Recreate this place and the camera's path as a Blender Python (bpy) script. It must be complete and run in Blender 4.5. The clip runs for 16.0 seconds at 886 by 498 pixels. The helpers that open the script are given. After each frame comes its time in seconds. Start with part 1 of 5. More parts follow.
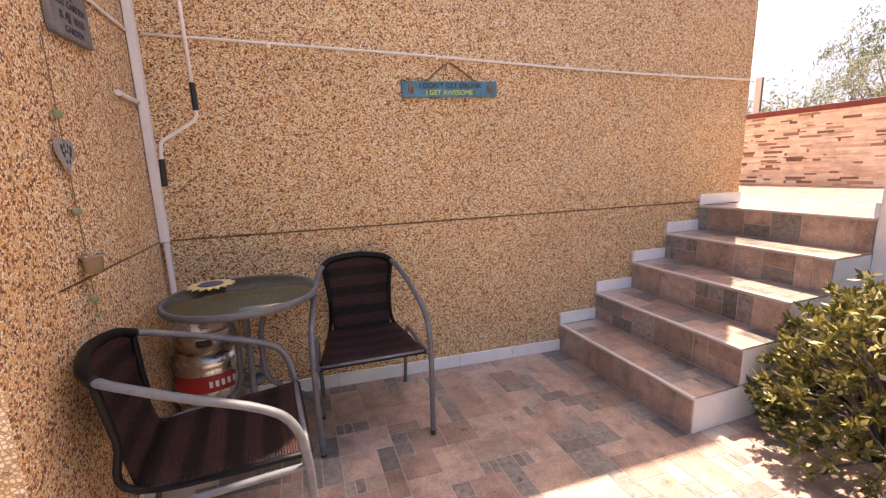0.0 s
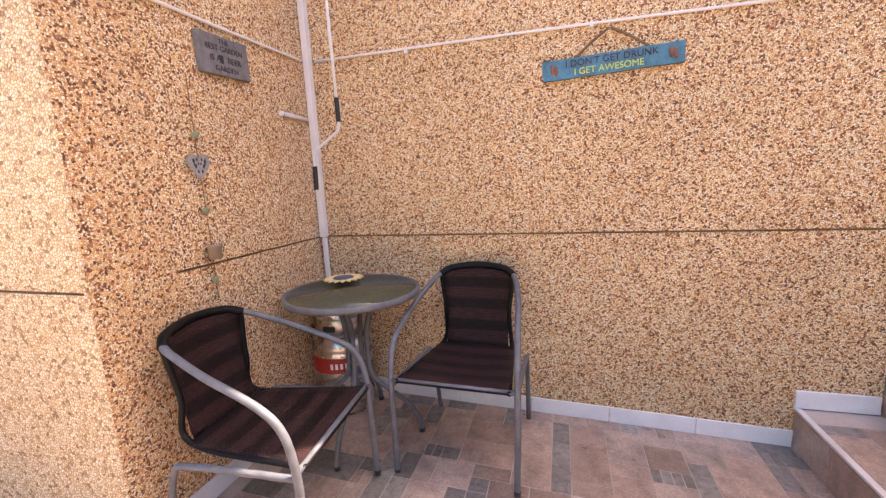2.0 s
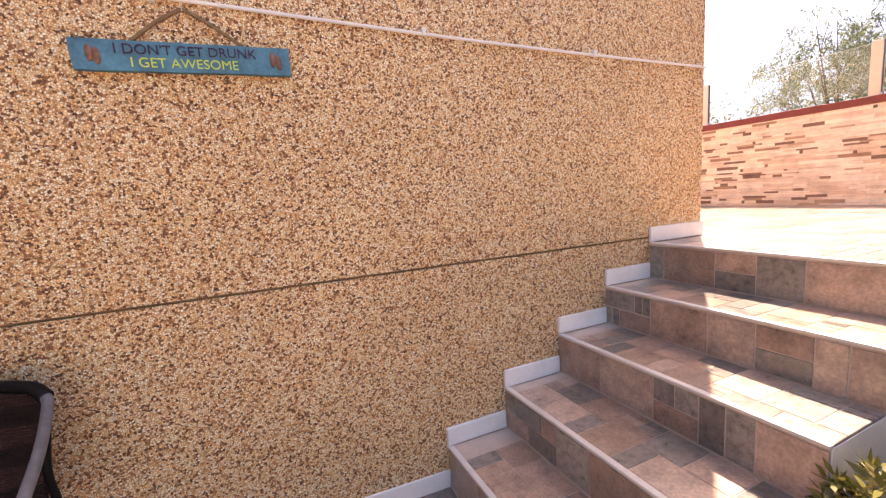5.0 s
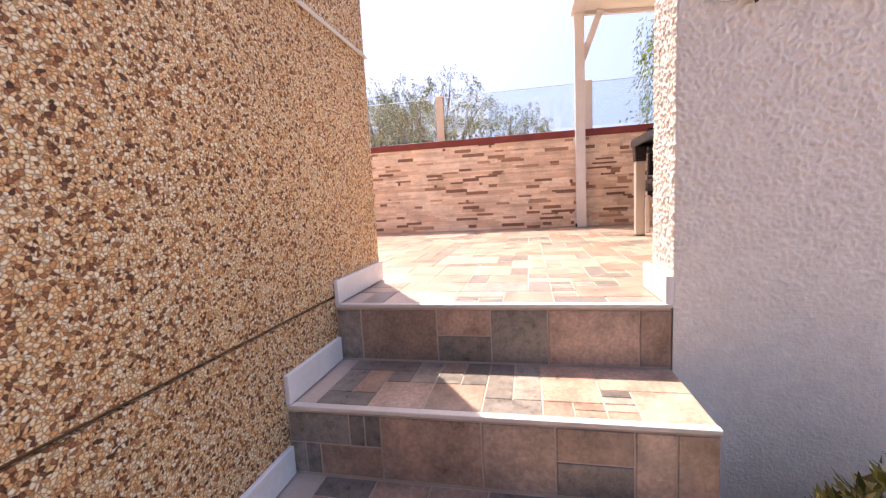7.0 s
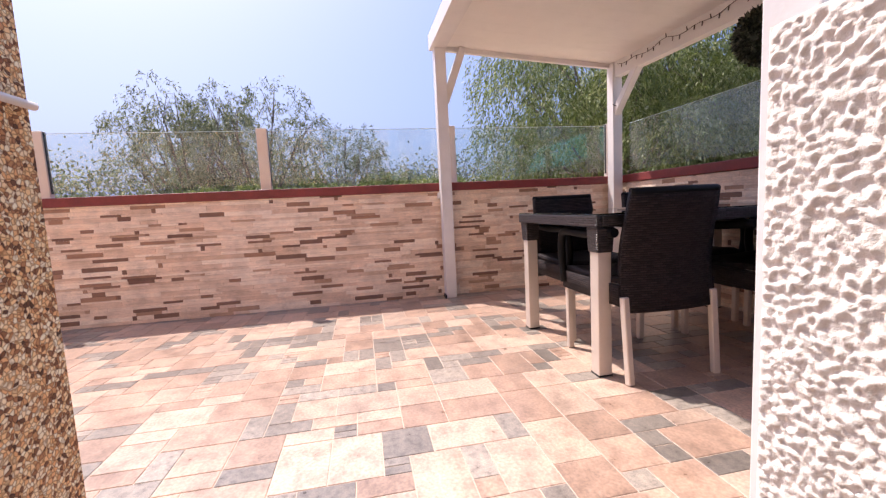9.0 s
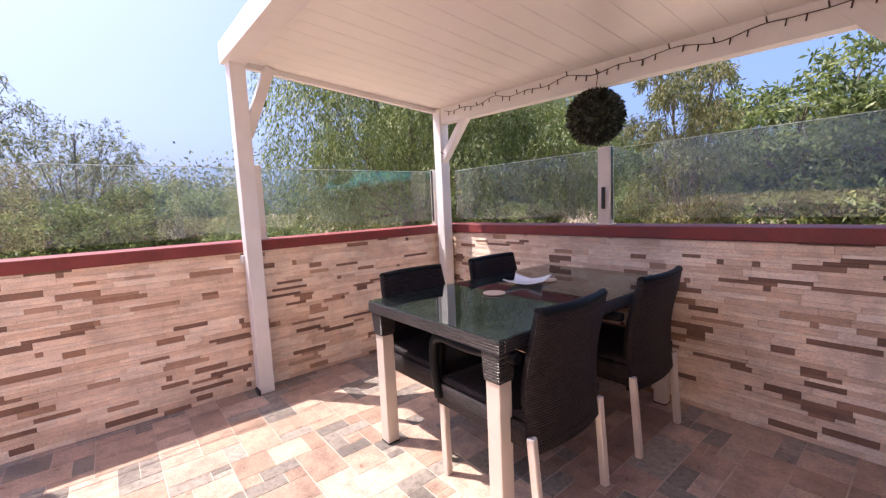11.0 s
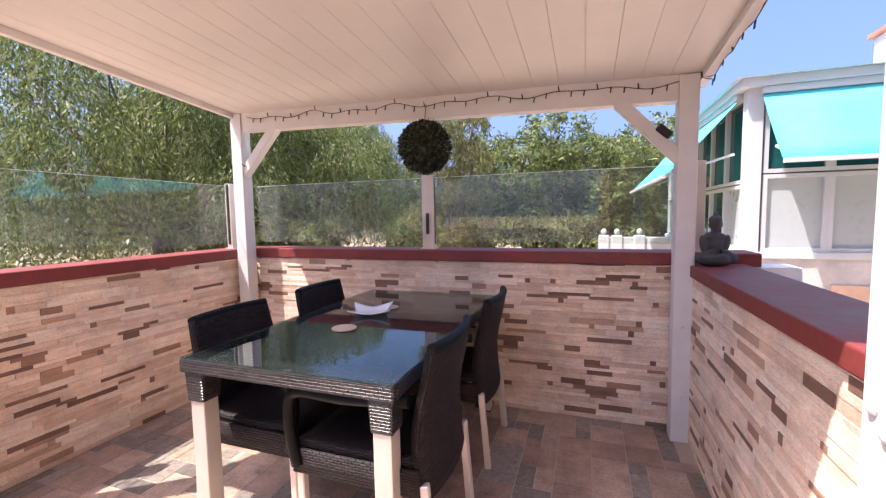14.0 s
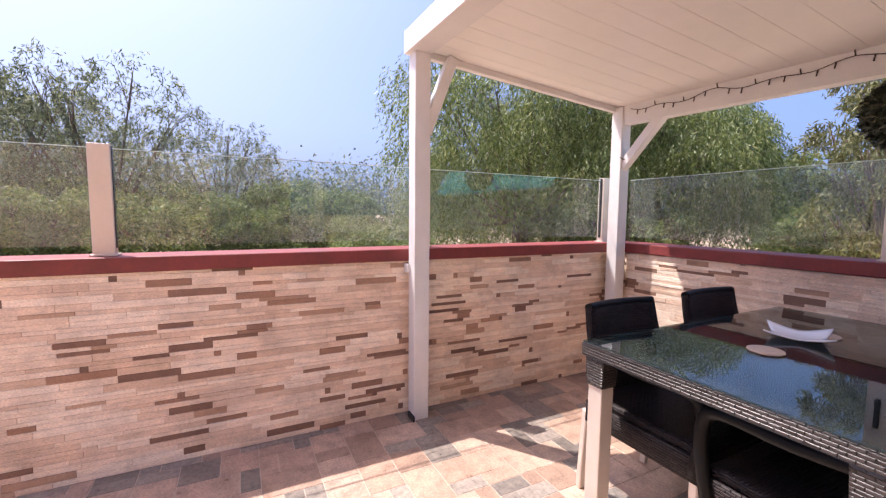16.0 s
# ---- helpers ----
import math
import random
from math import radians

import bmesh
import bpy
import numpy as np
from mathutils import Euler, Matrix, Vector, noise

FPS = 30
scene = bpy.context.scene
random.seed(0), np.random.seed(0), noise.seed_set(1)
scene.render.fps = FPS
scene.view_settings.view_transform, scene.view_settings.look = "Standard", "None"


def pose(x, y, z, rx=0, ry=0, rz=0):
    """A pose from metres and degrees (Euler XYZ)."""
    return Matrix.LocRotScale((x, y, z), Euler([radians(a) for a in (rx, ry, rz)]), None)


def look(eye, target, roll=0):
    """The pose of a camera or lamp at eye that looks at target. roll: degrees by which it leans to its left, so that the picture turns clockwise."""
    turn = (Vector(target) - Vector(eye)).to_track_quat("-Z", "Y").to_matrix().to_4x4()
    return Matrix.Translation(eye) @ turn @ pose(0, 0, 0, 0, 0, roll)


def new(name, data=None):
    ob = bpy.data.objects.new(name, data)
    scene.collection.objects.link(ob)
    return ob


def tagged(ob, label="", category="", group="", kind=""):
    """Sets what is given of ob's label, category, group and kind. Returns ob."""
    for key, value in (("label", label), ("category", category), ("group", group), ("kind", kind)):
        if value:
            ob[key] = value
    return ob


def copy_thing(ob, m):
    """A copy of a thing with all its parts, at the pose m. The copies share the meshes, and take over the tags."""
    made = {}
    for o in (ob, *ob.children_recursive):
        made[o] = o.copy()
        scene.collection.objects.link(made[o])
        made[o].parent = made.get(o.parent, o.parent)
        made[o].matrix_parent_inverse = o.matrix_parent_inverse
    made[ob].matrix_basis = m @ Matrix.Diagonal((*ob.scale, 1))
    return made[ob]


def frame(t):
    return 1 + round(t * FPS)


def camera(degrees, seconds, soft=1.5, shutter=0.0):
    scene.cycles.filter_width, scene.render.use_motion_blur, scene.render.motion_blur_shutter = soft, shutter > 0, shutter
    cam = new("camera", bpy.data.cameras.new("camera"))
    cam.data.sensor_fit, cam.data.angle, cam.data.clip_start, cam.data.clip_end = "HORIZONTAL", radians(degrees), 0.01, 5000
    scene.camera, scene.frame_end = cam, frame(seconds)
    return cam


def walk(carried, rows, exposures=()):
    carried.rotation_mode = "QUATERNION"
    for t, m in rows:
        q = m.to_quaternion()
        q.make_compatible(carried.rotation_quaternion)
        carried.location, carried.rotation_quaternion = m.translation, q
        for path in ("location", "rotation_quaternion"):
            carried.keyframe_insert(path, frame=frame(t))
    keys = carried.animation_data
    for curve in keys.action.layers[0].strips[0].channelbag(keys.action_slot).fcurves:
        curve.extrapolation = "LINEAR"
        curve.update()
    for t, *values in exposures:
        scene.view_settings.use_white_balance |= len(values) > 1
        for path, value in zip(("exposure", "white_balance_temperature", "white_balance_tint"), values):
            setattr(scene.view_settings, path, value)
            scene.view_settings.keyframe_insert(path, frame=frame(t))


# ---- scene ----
LENS = 94.7
cam = camera(LENS, 16.0, 1.3)
PATH = [
    (0, (-1.745, -2.398, 1.335), (-1.087, -0.548, 0.958), -1.8),
    (0.5, (-1.598, -2.384, 1.287), (-1.263, -0.442, 0.944), -2.5),
    (1, (-1.401, -2.332, 1.317), (-1.428, -0.366, 0.951), -2.4),
    (1.5, (-1.233, -2.188, 1.315), (-1.559, -0.246, 0.97), -2.6),
    (2, (-1.029, -2.119, 1.308), (-1.591, -0.227, 0.986), -2.9),
    (2.5, (-0.847, -2.098, 1.316), (-1.583, -0.264, 1.009), -3.2),
    (3, (-0.793, -2.1, 1.317), (-1.572, -0.282, 1.022), -3.6),
    (3.5, (-0.771, -2.089, 1.322), (-1.392, -0.21, 1.03), -3.7),
    (4, (-0.731, -2.017, 1.311), (-0.974, -0.051, 1.034), -3.5),
    (4.5, (-0.715, -1.809, 1.308), (-0.431, 0.154, 1.05), -3.2),
    (5, (-0.688, -1.585, 1.329), (0.134, 0.219, 1.068), -3.4),
    (5.2, (-0.649, -1.493, 1.302), (0.364, 0.213, 1.055), -3.6),
    (7.3, (0.178, -0.58, 1.363), (2.149, -0.336, 1.129), -2.6),
    (7.8, (0.47, -0.478, 1.513), (2.457, -0.447, 1.286), -2.0),
    (8.2, (0.671, -0.465, 1.593), (2.657, -0.566, 1.377), -2.2),
    (10.3, (1.461, -0.528, 2.025), (3.229, -1.44, 1.822), -3.0),
    (10.5, (1.53, -0.524, 2.034), (3.247, -1.529, 1.831), -2.8),
    (11, (1.662, -0.493, 2.169), (3.201, -1.753, 1.957), -2.6),
    (11.5, (1.743, -0.537, 2.158), (3.049, -2.034, 1.933), -2.4),
    (12, (1.818, -0.594, 2.157), (2.858, -2.287, 1.933), -2.2),
    (12.5, (1.888, -0.579, 2.159), (2.692, -2.399, 1.952), -1.9),
    (13, (1.959, -0.489, 2.213), (2.578, -2.381, 2.015), -1.7),
    (13.5, (1.999, -0.426, 2.217), (2.561, -2.338, 2.045), -1.4),
    (14, (2.029, -0.398, 2.215), (2.69, -2.278, 2.057), -1.0),
    (14.5, (2.078, -0.388, 2.207), (2.945, -2.184, 2.054), -0.6),
    (15, (2.119, -0.353, 2.205), (3.273, -1.979, 2.052), -0.3),
    (15.5, (2.182, -0.303, 2.204), (3.655, -1.646, 2.045), 0.2),
    (16, (2.292, -0.275, 2.195), (4.074, -1.167, 2.029), 0.6),
]
walk(cam, [(t, look(eye, target, roll)) for t, eye, target, roll in PATH],
     [(0, 2.85, 8100, 22), (1.5, 3.35, 7600, 22), (3.5, 3.3, 7500, 22), (4.5, 3.45, 7500, 22), (5.0, 3.0, 8000, 22), (5.2, 2.92, 8000, 22), (7.3, 2.4, 7000, 20), (8.2, 2.0, 6700, 20), (10.3, 2.12, 6300, 20), (11.5, 2.5, 6400, 20), (14.5, 2.5, 6400, 20), (16, 2.25, 6400, 20)])

# ---- light ----
SUN = Vector((0.82, 0.58, 1.96)).normalized()
world = bpy.data.worlds.new("sky")
scene.world = world
world.use_nodes = True
wn = world.node_tree.nodes
sky = wn.new("ShaderNodeTexSky")
sky.sky_type, sky.sun_disc = "NISHITA", False
sky.sun_elevation = math.asin(SUN.z)
sky.sun_rotation = math.atan2(SUN.x, SUN.y)
sky.air_density, sky.dust_density, sky.ozone_density = 1.0, 6.0, 3.0
wn["Background"].inputs[1].default_value = 0.1
haze = wn.new("ShaderNodeMix")
haze.data_type = "RGBA"
haze.inputs[0].default_value, haze.inputs[7].default_value = 0.65, (0.32, 0.66, 1.85, 1)
world.node_tree.links.new(sky.outputs[0], haze.inputs[6])
world.node_tree.links.new(haze.outputs[2], wn["Background"].inputs[0])
sun = new("sun", bpy.data.lights.new("sun", "SUN"))
sun.data.energy, sun.data.angle, sun.data.color = 1.97, radians(0.55), (1.0, 0.95, 0.87)
sun.matrix_world = look(SUN * 30, (0, 0, 0))


# ---- materials ----
def material(name):
    m = bpy.data.materials.new(name)
    m.use_nodes = True
    nt = m.node_tree
    return m, nt, nt.nodes["Principled BSDF"]


def node(nt, kind, **sockets):
    n = nt.nodes.new(kind)
    for key, value in sockets.items():
        n.inputs[key.replace("_", " ")].default_value = value
    return n


def ramp(nt, source, stops):
    r = nt.nodes.new("ShaderNodeValToRGB")
    e = r.color_ramp.elements
    while len(e) < len(stops):
        e.new(0.5)
    for k, (p, c) in enumerate(stops):
        e[k].position, e[k].color = p, (*c, 1)
    nt.links.new(source, r.inputs[0])
    return r.outputs[0]


def coords(nt, scale=(1, 1, 1), which="Object"):
    tc = nt.nodes.new("ShaderNodeTexCoord")
    mp = nt.nodes.new("ShaderNodeMapping")
    mp.inputs["Scale"].default_value = scale
    nt.links.new(tc.outputs[which], mp.inputs[0])
    return mp.outputs[0]


def world_coords(nt, scale=(1, 1, 1)):
    g = nt.nodes.new("ShaderNodeNewGeometry")
    mp = nt.nodes.new("ShaderNodeMapping")
    mp.inputs["Scale"].default_value = scale
    nt.links.new(g.outputs["Position"], mp.inputs[0])
    return mp.outputs[0]


def noise_tex(nt, co, scale, detail=4.0, rough=0.55):
    n = node(nt, "ShaderNodeTexNoise", Scale=scale, Detail=detail, Roughness=rough)
    nt.links.new(co, n.inputs["Vector"])
    return n.outputs[0]


def mixed(nt, fac, a, b, blend="MIX"):
    m = nt.nodes.new("ShaderNodeMix")
    m.data_type, m.blend_type = "RGBA", blend
    for sock, v in ((m.inputs[0], fac), (m.inputs[6], a), (m.inputs[7], b)):
        if isinstance(v, (int, float)):
            sock.default_value = v
        elif isinstance(v, tuple):
            sock.default_value = (*v, 1)
        else:
            nt.links.new(v, sock)
    return m.outputs[2]


def bump(nt, bsdf, height, strength=0.3, distance=0.01):
    b = node(nt, "ShaderNodeBump", Strength=strength, Distance=distance)
    nt.links.new(height, b.inputs["Height"])
    nt.links.new(b.outputs[0], bsdf.inputs["Normal"])


def plain(name, color, rough=0.5, metal=0.0, spread=0.12, scale=9.0, bumps=0.15, fine=90.0):
    """A painted or plain surface with broad stains and a fine grain."""
    m, nt, b = material(name)
    co = world_coords(nt)
    big, small = noise_tex(nt, co, scale), noise_tex(nt, co, fine, 3)
    dark = tuple(c * (1 - spread) for c in color)
    light = tuple(min(1, c * (1 + spread)) for c in color)
    base = ramp(nt, big, [(0.3, dark), (0.7, light)])
    base = mixed(nt, 0.25, base, ramp(nt, small, [(0.35, dark), (0.65, light)]))
    nt.links.new(base, b.inputs["Base Color"])
    rr = ramp(nt, big, [(0.3, (rough * 0.85,) * 3), (0.7, (min(1, rough * 1.15),) * 3)])
    nt.links.new(rr, b.inputs["Roughness"])
    b.inputs["Metallic"].default_value = metal
    if bumps:
        bump(nt, b, small, bumps, 0.003)
    return m


def pebbledash(name, stops, cell=150.0):
    m, nt, b = material(name)
    co = world_coords(nt)
    warp = noise_tex(nt, co, 40, 2)
    wco = nt.nodes.new("ShaderNodeVectorMath")
    wco.operation = "MULTIPLY_ADD"
    nt.links.new(warp, wco.inputs[0])
    wco.inputs[1].default_value = (0.012, 0.012, 0.012)
    nt.links.new(co, wco.inputs[2])
    vo = node(nt, "ShaderNodeTexVoronoi", Scale=cell, Randomness=1.0)
    nt.links.new(wco.outputs[0], vo.inputs["Vector"])
    sep = nt.nodes.new("ShaderNodeSeparateColor")
    nt.links.new(vo.outputs["Color"], sep.inputs[0])
    chips = ramp(nt, sep.outputs[0], stops)
    edge = node(nt, "ShaderNodeTexVoronoi", Scale=cell, Randomness=1.0)
    edge.feature = "DISTANCE_TO_EDGE"
    nt.links.new(wco.outputs[0], edge.inputs["Vector"])
    gap = ramp(nt, edge.outputs["Distance"], [(0.0, (0.42, 0.33, 0.27)), (0.22, (1,) * 3)])
    stain = ramp(nt, noise_tex(nt, co, 1.7, 6, 0.6), [(0.3, (0.86, 0.84, 0.82)), (0.7, (1.0, 1.0, 1.0))])
    base = mixed(nt, 1.0, mixed(nt, 1.0, chips, gap, "MULTIPLY"), stain, "MULTIPLY")
    nt.links.new(base, b.inputs["Base Color"])
    b.inputs["Roughness"].default_value = 0.75
    h = nt.nodes.new("ShaderNodeMath")
    h.operation = "MULTIPLY_ADD"
    nt.links.new(gap, h.inputs[0])
    h.inputs[1].default_value = 0.7
    nt.links.new(sep.outputs[1], h.inputs[2])
    bump(nt, b, h.outputs[0], 0.55, 0.003)
    return m


def pieces_material(name, stops, single, rough=0.55, grain=22.0, streak=(1, 1, 1), mottling=0.35, relief=0.25):
    """Tile or stone whose tone goes piece by piece: by object, or by island in the joined rest."""
    m, nt, b = material(name)
    if single:
        r = nt.nodes.new("ShaderNodeObjectInfo").outputs["Random"]
    else:
        r = nt.nodes.new("ShaderNodeNewGeometry").outputs["Random Per Island"]
    tone = ramp(nt, r, stops)
    co = world_coords(nt, streak)
    big, fine = noise_tex(nt, co, grain, 5, 0.6), noise_tex(nt, co, grain * 7, 3)
    tone = mixed(nt, mottling, tone, mixed(nt, 1.0, tone, ramp(nt, big, [(0.25, (0.45, 0.43, 0.42)), (0.5, (1, 1, 1)), (0.8, (1.5, 1.42, 1.35))]), "MULTIPLY"))
    tone = mixed(nt, 0.5, tone, mixed(nt, 1.0, tone, ramp(nt, fine, [(0.3, (0.5,) * 3), (0.7, (1.4,) * 3)]), "MULTIPLY"))
    blotch = noise_tex(nt, world_coords(nt), 4.2, 5, 0.65)
    tone = mixed(nt, 0.75, tone, mixed(nt, 1.0, tone, ramp(nt, blotch, [(0.32, (0.72, 0.7, 0.69)), (0.5, (1, 1, 1)), (0.68, (1.2, 1.17, 1.13))]), "MULTIPLY"))
    nt.links.new(tone, b.inputs["Base Color"])
    rr = ramp(nt, big, [(0.3, (rough * 0.75,) * 3), (0.7, (min(1, rough * 1.2),) * 3)])
    nt.links.new(rr, b.inputs["Roughness"])
    if rough < 0.5:
        b.inputs["Coat Weight"].default_value = 0.45
        b.inputs["Coat Roughness"].default_value = 0.3
    bump(nt, b, big, relief, 0.004)
    return m


def foliage(name, stops, through_light=0.45):
    m, nt, b = material(name)
    g = nt.nodes.new("ShaderNodeNewGeometry")
    c = ramp(nt, g.outputs["Random Per Island"], stops)
    broad = ramp(nt, noise_tex(nt, world_coords(nt), 0.9, 3), [(0.35, (0.7, 0.75, 0.75)), (0.65, (1.15, 1.1, 1.0))])
    c = mixed(nt, 1.0, c, broad, "MULTIPLY")
    nt.links.new(c, b.inputs["Base Color"])
    b.inputs["Roughness"].default_value = 0.55
    tr = nt.nodes.new("ShaderNodeBsdfTranslucent")
    nt.links.new(c, tr.inputs[0])
    mx = node(nt, "ShaderNodeMixShader", Fac=through_light)
    nt.links.new(b.outputs[0], mx.inputs[1])
    nt.links.new(tr.outputs[0], mx.inputs[2])
    nt.links.new(mx.outputs[0], nt.nodes["Material Output"].inputs[0])
    return m


def glass_material(name, tint, dust=0.04, film_tint=(0.75, 0.78, 0.76), shine=0.65):
    m, nt, b = material(name)
    nt.nodes.remove(b)
    clear = node(nt, "ShaderNodeBsdfTransparent", Color=(*tint, 1))
    gloss = node(nt, "ShaderNodeBsdfGlossy", Roughness=0.01)
    film = node(nt, "ShaderNodeBsdfDiffuse", Color=(*film_tint, 1))
    facing = node(nt, "ShaderNodeLayerWeight", Blend=0.5)
    power = nt.nodes.new("ShaderNodeMath")
    power.operation = "POWER"
    nt.links.new(facing.outputs["Facing"], power.inputs[0])
    power.inputs[1].default_value = 5.0
    fres = nt.nodes.new("ShaderNodeMath")
    fres.operation = "MULTIPLY_ADD"
    nt.links.new(power.outputs[0], fres.inputs[0])
    fres.inputs[1].default_value, fres.inputs[2].default_value = shine, 0.045
    a = nt.nodes.new("ShaderNodeMixShader")
    nt.links.new(ramp(nt, noise_tex(nt, world_coords(nt), 3.0, 5), [(0.3, (dust * 0.4,) * 3), (0.7, (dust * 1.6,) * 3)]), a.inputs[0])
    nt.links.new(clear.outputs[0], a.inputs[1])
    nt.links.new(film.outputs[0], a.inputs[2])
    c = nt.nodes.new("ShaderNodeMixShader")
    nt.links.new(fres.outputs[0], c.inputs[0])
    nt.links.new(a.outputs[0], c.inputs[1])
    nt.links.new(gloss.outputs[0], c.inputs[2])
    nt.links.new(c.outputs[0], nt.nodes["Material Output"].inputs[0])
    return m


def woven(name, color, bright, scale=1.0, rough=0.4, which="Object", shine=0.18, bands=0.0):
    """Flat strands woven over and under one another."""
    m, nt, b = material(name)
    co = coords(nt, which=which)
    br = node(nt, "ShaderNodeTexBrick", Scale=scale)
    br.offset = 0.5
    br.inputs["Mortar Size"].default_value = 0.0022
    br.inputs["Mortar Smooth"].default_value = 0.9
    br.inputs["Brick Width"].default_value = 0.024
    br.inputs["Row Height"].default_value = 0.0085
    br.inputs["Color1"].default_value = (*color, 1)
    br.inputs["Color2"].default_value = (*bright, 1)
    br.inputs["Mortar"].default_value = (0.004, 0.004, 0.004, 1)
    nt.links.new(co, br.inputs["Vector"])
    tone = br.outputs["Color"]
    if bands:
        # dyed bands across the weave, each a few strands wide
        wave = node(nt, "ShaderNodeTexWave", Scale=0.314 / bands, Distortion=0.25)
        wave.bands_direction = "Y"
        wave.inputs["Detail Scale"].default_value = 14.0
        nt.links.new(co, wave.inputs["Vector"])
        tone = mixed(nt, 1.0, tone, ramp(nt, wave.outputs["Fac"], [(0.35, (1, 1, 1)), (0.62, (2.9, 2.35, 2.25))]), "MULTIPLY")
    nt.links.new(tone, b.inputs["Base Color"])
    b.inputs["Roughness"].default_value = rough
    b.inputs["Specular IOR Level"].default_value = shine
    inv = nt.nodes.new("ShaderNodeMath")
    inv.operation = "SUBTRACT"
    inv.inputs[0].default_value = 1.0
    nt.links.new(br.outputs["Fac"], inv.inputs[1])
    bump(nt, b, inv.outputs[0], 0.9, 0.004)
    return m


PEBBLE = pebbledash("pebbledash_tan", [(0.0, (0.1, 0.04, 0.018)), (0.18, (0.42, 0.19, 0.08)), (0.32, (0.86, 0.48, 0.21)), (0.55, (0.97, 0.7, 0.36)), (1.0, (0.98, 0.92, 0.7))])
# Paler than PEBBLE: the front face's brighter light is put into its chips.
PEBBLE_LIT = pebbledash("pebbledash_lit_cream", [(0.0, (0.32, 0.19, 0.09)), (0.12, (0.66, 0.45, 0.23)), (0.4, (0.84, 0.64, 0.37)), (1.0, (0.9, 0.78, 0.55))], 95.0)
JOINT = plain("joint_mortar", (0.24, 0.14, 0.075), 0.9)
WHITE = plain("white_paint", (0.69, 0.67, 0.65), 0.42, spread=0.06, bumps=0.08)
WHITE_ROOF = plain("white_roof_panel", (0.78, 0.75, 0.71), 0.35, spread=0.03, bumps=0.03)
MARBLE = plain("white_marble", (0.74, 0.73, 0.72), 0.35, spread=0.12, scale=6.0, bumps=0.05)
NOSING = plain("pale_stone_nosing", (0.62, 0.56, 0.5), 0.4, spread=0.12, scale=14.0)
GROUT = plain("beige_grout", (0.5, 0.4, 0.325), 0.9, spread=0.15)
PLASTER = plain("white_plaster", (0.74, 0.72, 0.7), 0.85, spread=0.08, scale=5.0, bumps=0.4, fine=60.0)
RED = plain("oxblood_paint", (0.2, 0.035, 0.03), 0.55, spread=0.25, scale=7.0, bumps=0.3, fine=50.0)
ALU = plain("champagne_aluminium", (0.68, 0.6, 0.52), 0.38, 0.35, spread=0.05, bumps=0.04)
GREYTUBE = plain("grey_powder_coat", (0.115, 0.115, 0.12), 0.55, 0.0, spread=0.3, scale=18.0, bumps=0.15)
STEEL = plain("stainless_steel", (0.55, 0.5, 0.45), 0.28, 1.0, spread=0.12, scale=14.0, bumps=0.05)
BLACK = plain("black_plastic", (0.012, 0.012, 0.013), 0.4, spread=0.2)
CABLE = plain("dark_cable", (0.05, 0.03, 0.02), 0.6)
WOODBARK = plain("grey_bark", (0.14, 0.11, 0.085), 0.9, spread=0.4, scale=8.0, bumps=0.8, fine=35.0)
SLATEGREY = plain("weathered_slate_grey", (0.15, 0.145, 0.145), 0.8, spread=0.35, scale=30.0, bumps=0.5)
STATUE = plain("dark_grey_cast_stone", (0.06, 0.06, 0.062), 0.7, spread=0.4, scale=40.0, bumps=0.4)
BLUEWOOD = plain("worn_blue_paint", (0.05, 0.17, 0.24), 0.65, spread=0.45, scale=16.0, bumps=0.5)
PURPLE = plain("purple_paint", (0.035, 0.008, 0.04), 0.6)
LIME = plain("lime_paint", (0.5, 0.62, 0.1), 0.6)
BROWNPAINT = plain("brown_paint", (0.2, 0.09, 0.05), 0.6, spread=0.4, scale=60.0)
LETTER = plain("engraved_dark", (0.025, 0.025, 0.028), 0.8)
ROPE = plain("jute_rope", (0.2, 0.12, 0.06), 0.9, spread=0.3, scale=60.0)
YELLOW = plain("sunflower_yellow", (0.8, 0.6, 0.27), 0.6, spread=0.15, scale=30.0)
DARKCORE = plain("flower_centre_grey", (0.1, 0.1, 0.13), 0.8, spread=0.3, scale=90.0)
TEAL = plain("turquoise_awning", (0.08, 0.55, 0.58), 0.8, spread=0.04, bumps=0.05)
FROST = plain("frosted_panel", (0.42, 0.46, 0.46), 0.3, spread=0.03, bumps=0.0)
DARKGLASS = plain("dark_teal_glazing", (0.012, 0.07, 0.075), 0.06, spread=0.1, bumps=0.0)
SAND = plain("dry_sandy_ground", (0.42, 0.32, 0.22), 0.95, spread=0.3, scale=0.6, bumps=0.6, fine=12.0)
SOIL = plain("dark_soil", (0.06, 0.045, 0.03), 0.95, spread=0.4, scale=10.0, bumps=0.7, fine=40.0)
PORCELAIN = plain("white_porcelain", (0.82, 0.82, 0.82), 0.15, spread=0.03, bumps=0.0)
CORK = plain("pale_wood_coaster", (0.55, 0.42, 0.31), 0.7, spread=0.15, scale=60.0)
REDLABEL = plain("red_label", (0.36, 0.025, 0.02), 0.4, spread=0.1)
RUNNER = plain("dark_maroon_runner", (0.028, 0.009, 0.009), 0.95, spread=0.2, bumps=0.4, fine=200.0)
HOUSEWHITE = plain("white_render", (0.52, 0.53, 0.54), 0.8, spread=0.05, scale=2.0)
BASESTONE = plain("pale_stone_base", (0.5, 0.47, 0.44), 0.9, spread=0.2, scale=4.0, bumps=0.6, fine=20.0)
TERRABRICK = plain("pale_terracotta_block", (0.6, 0.4, 0.28), 0.9, spread=0.15, scale=8.0)
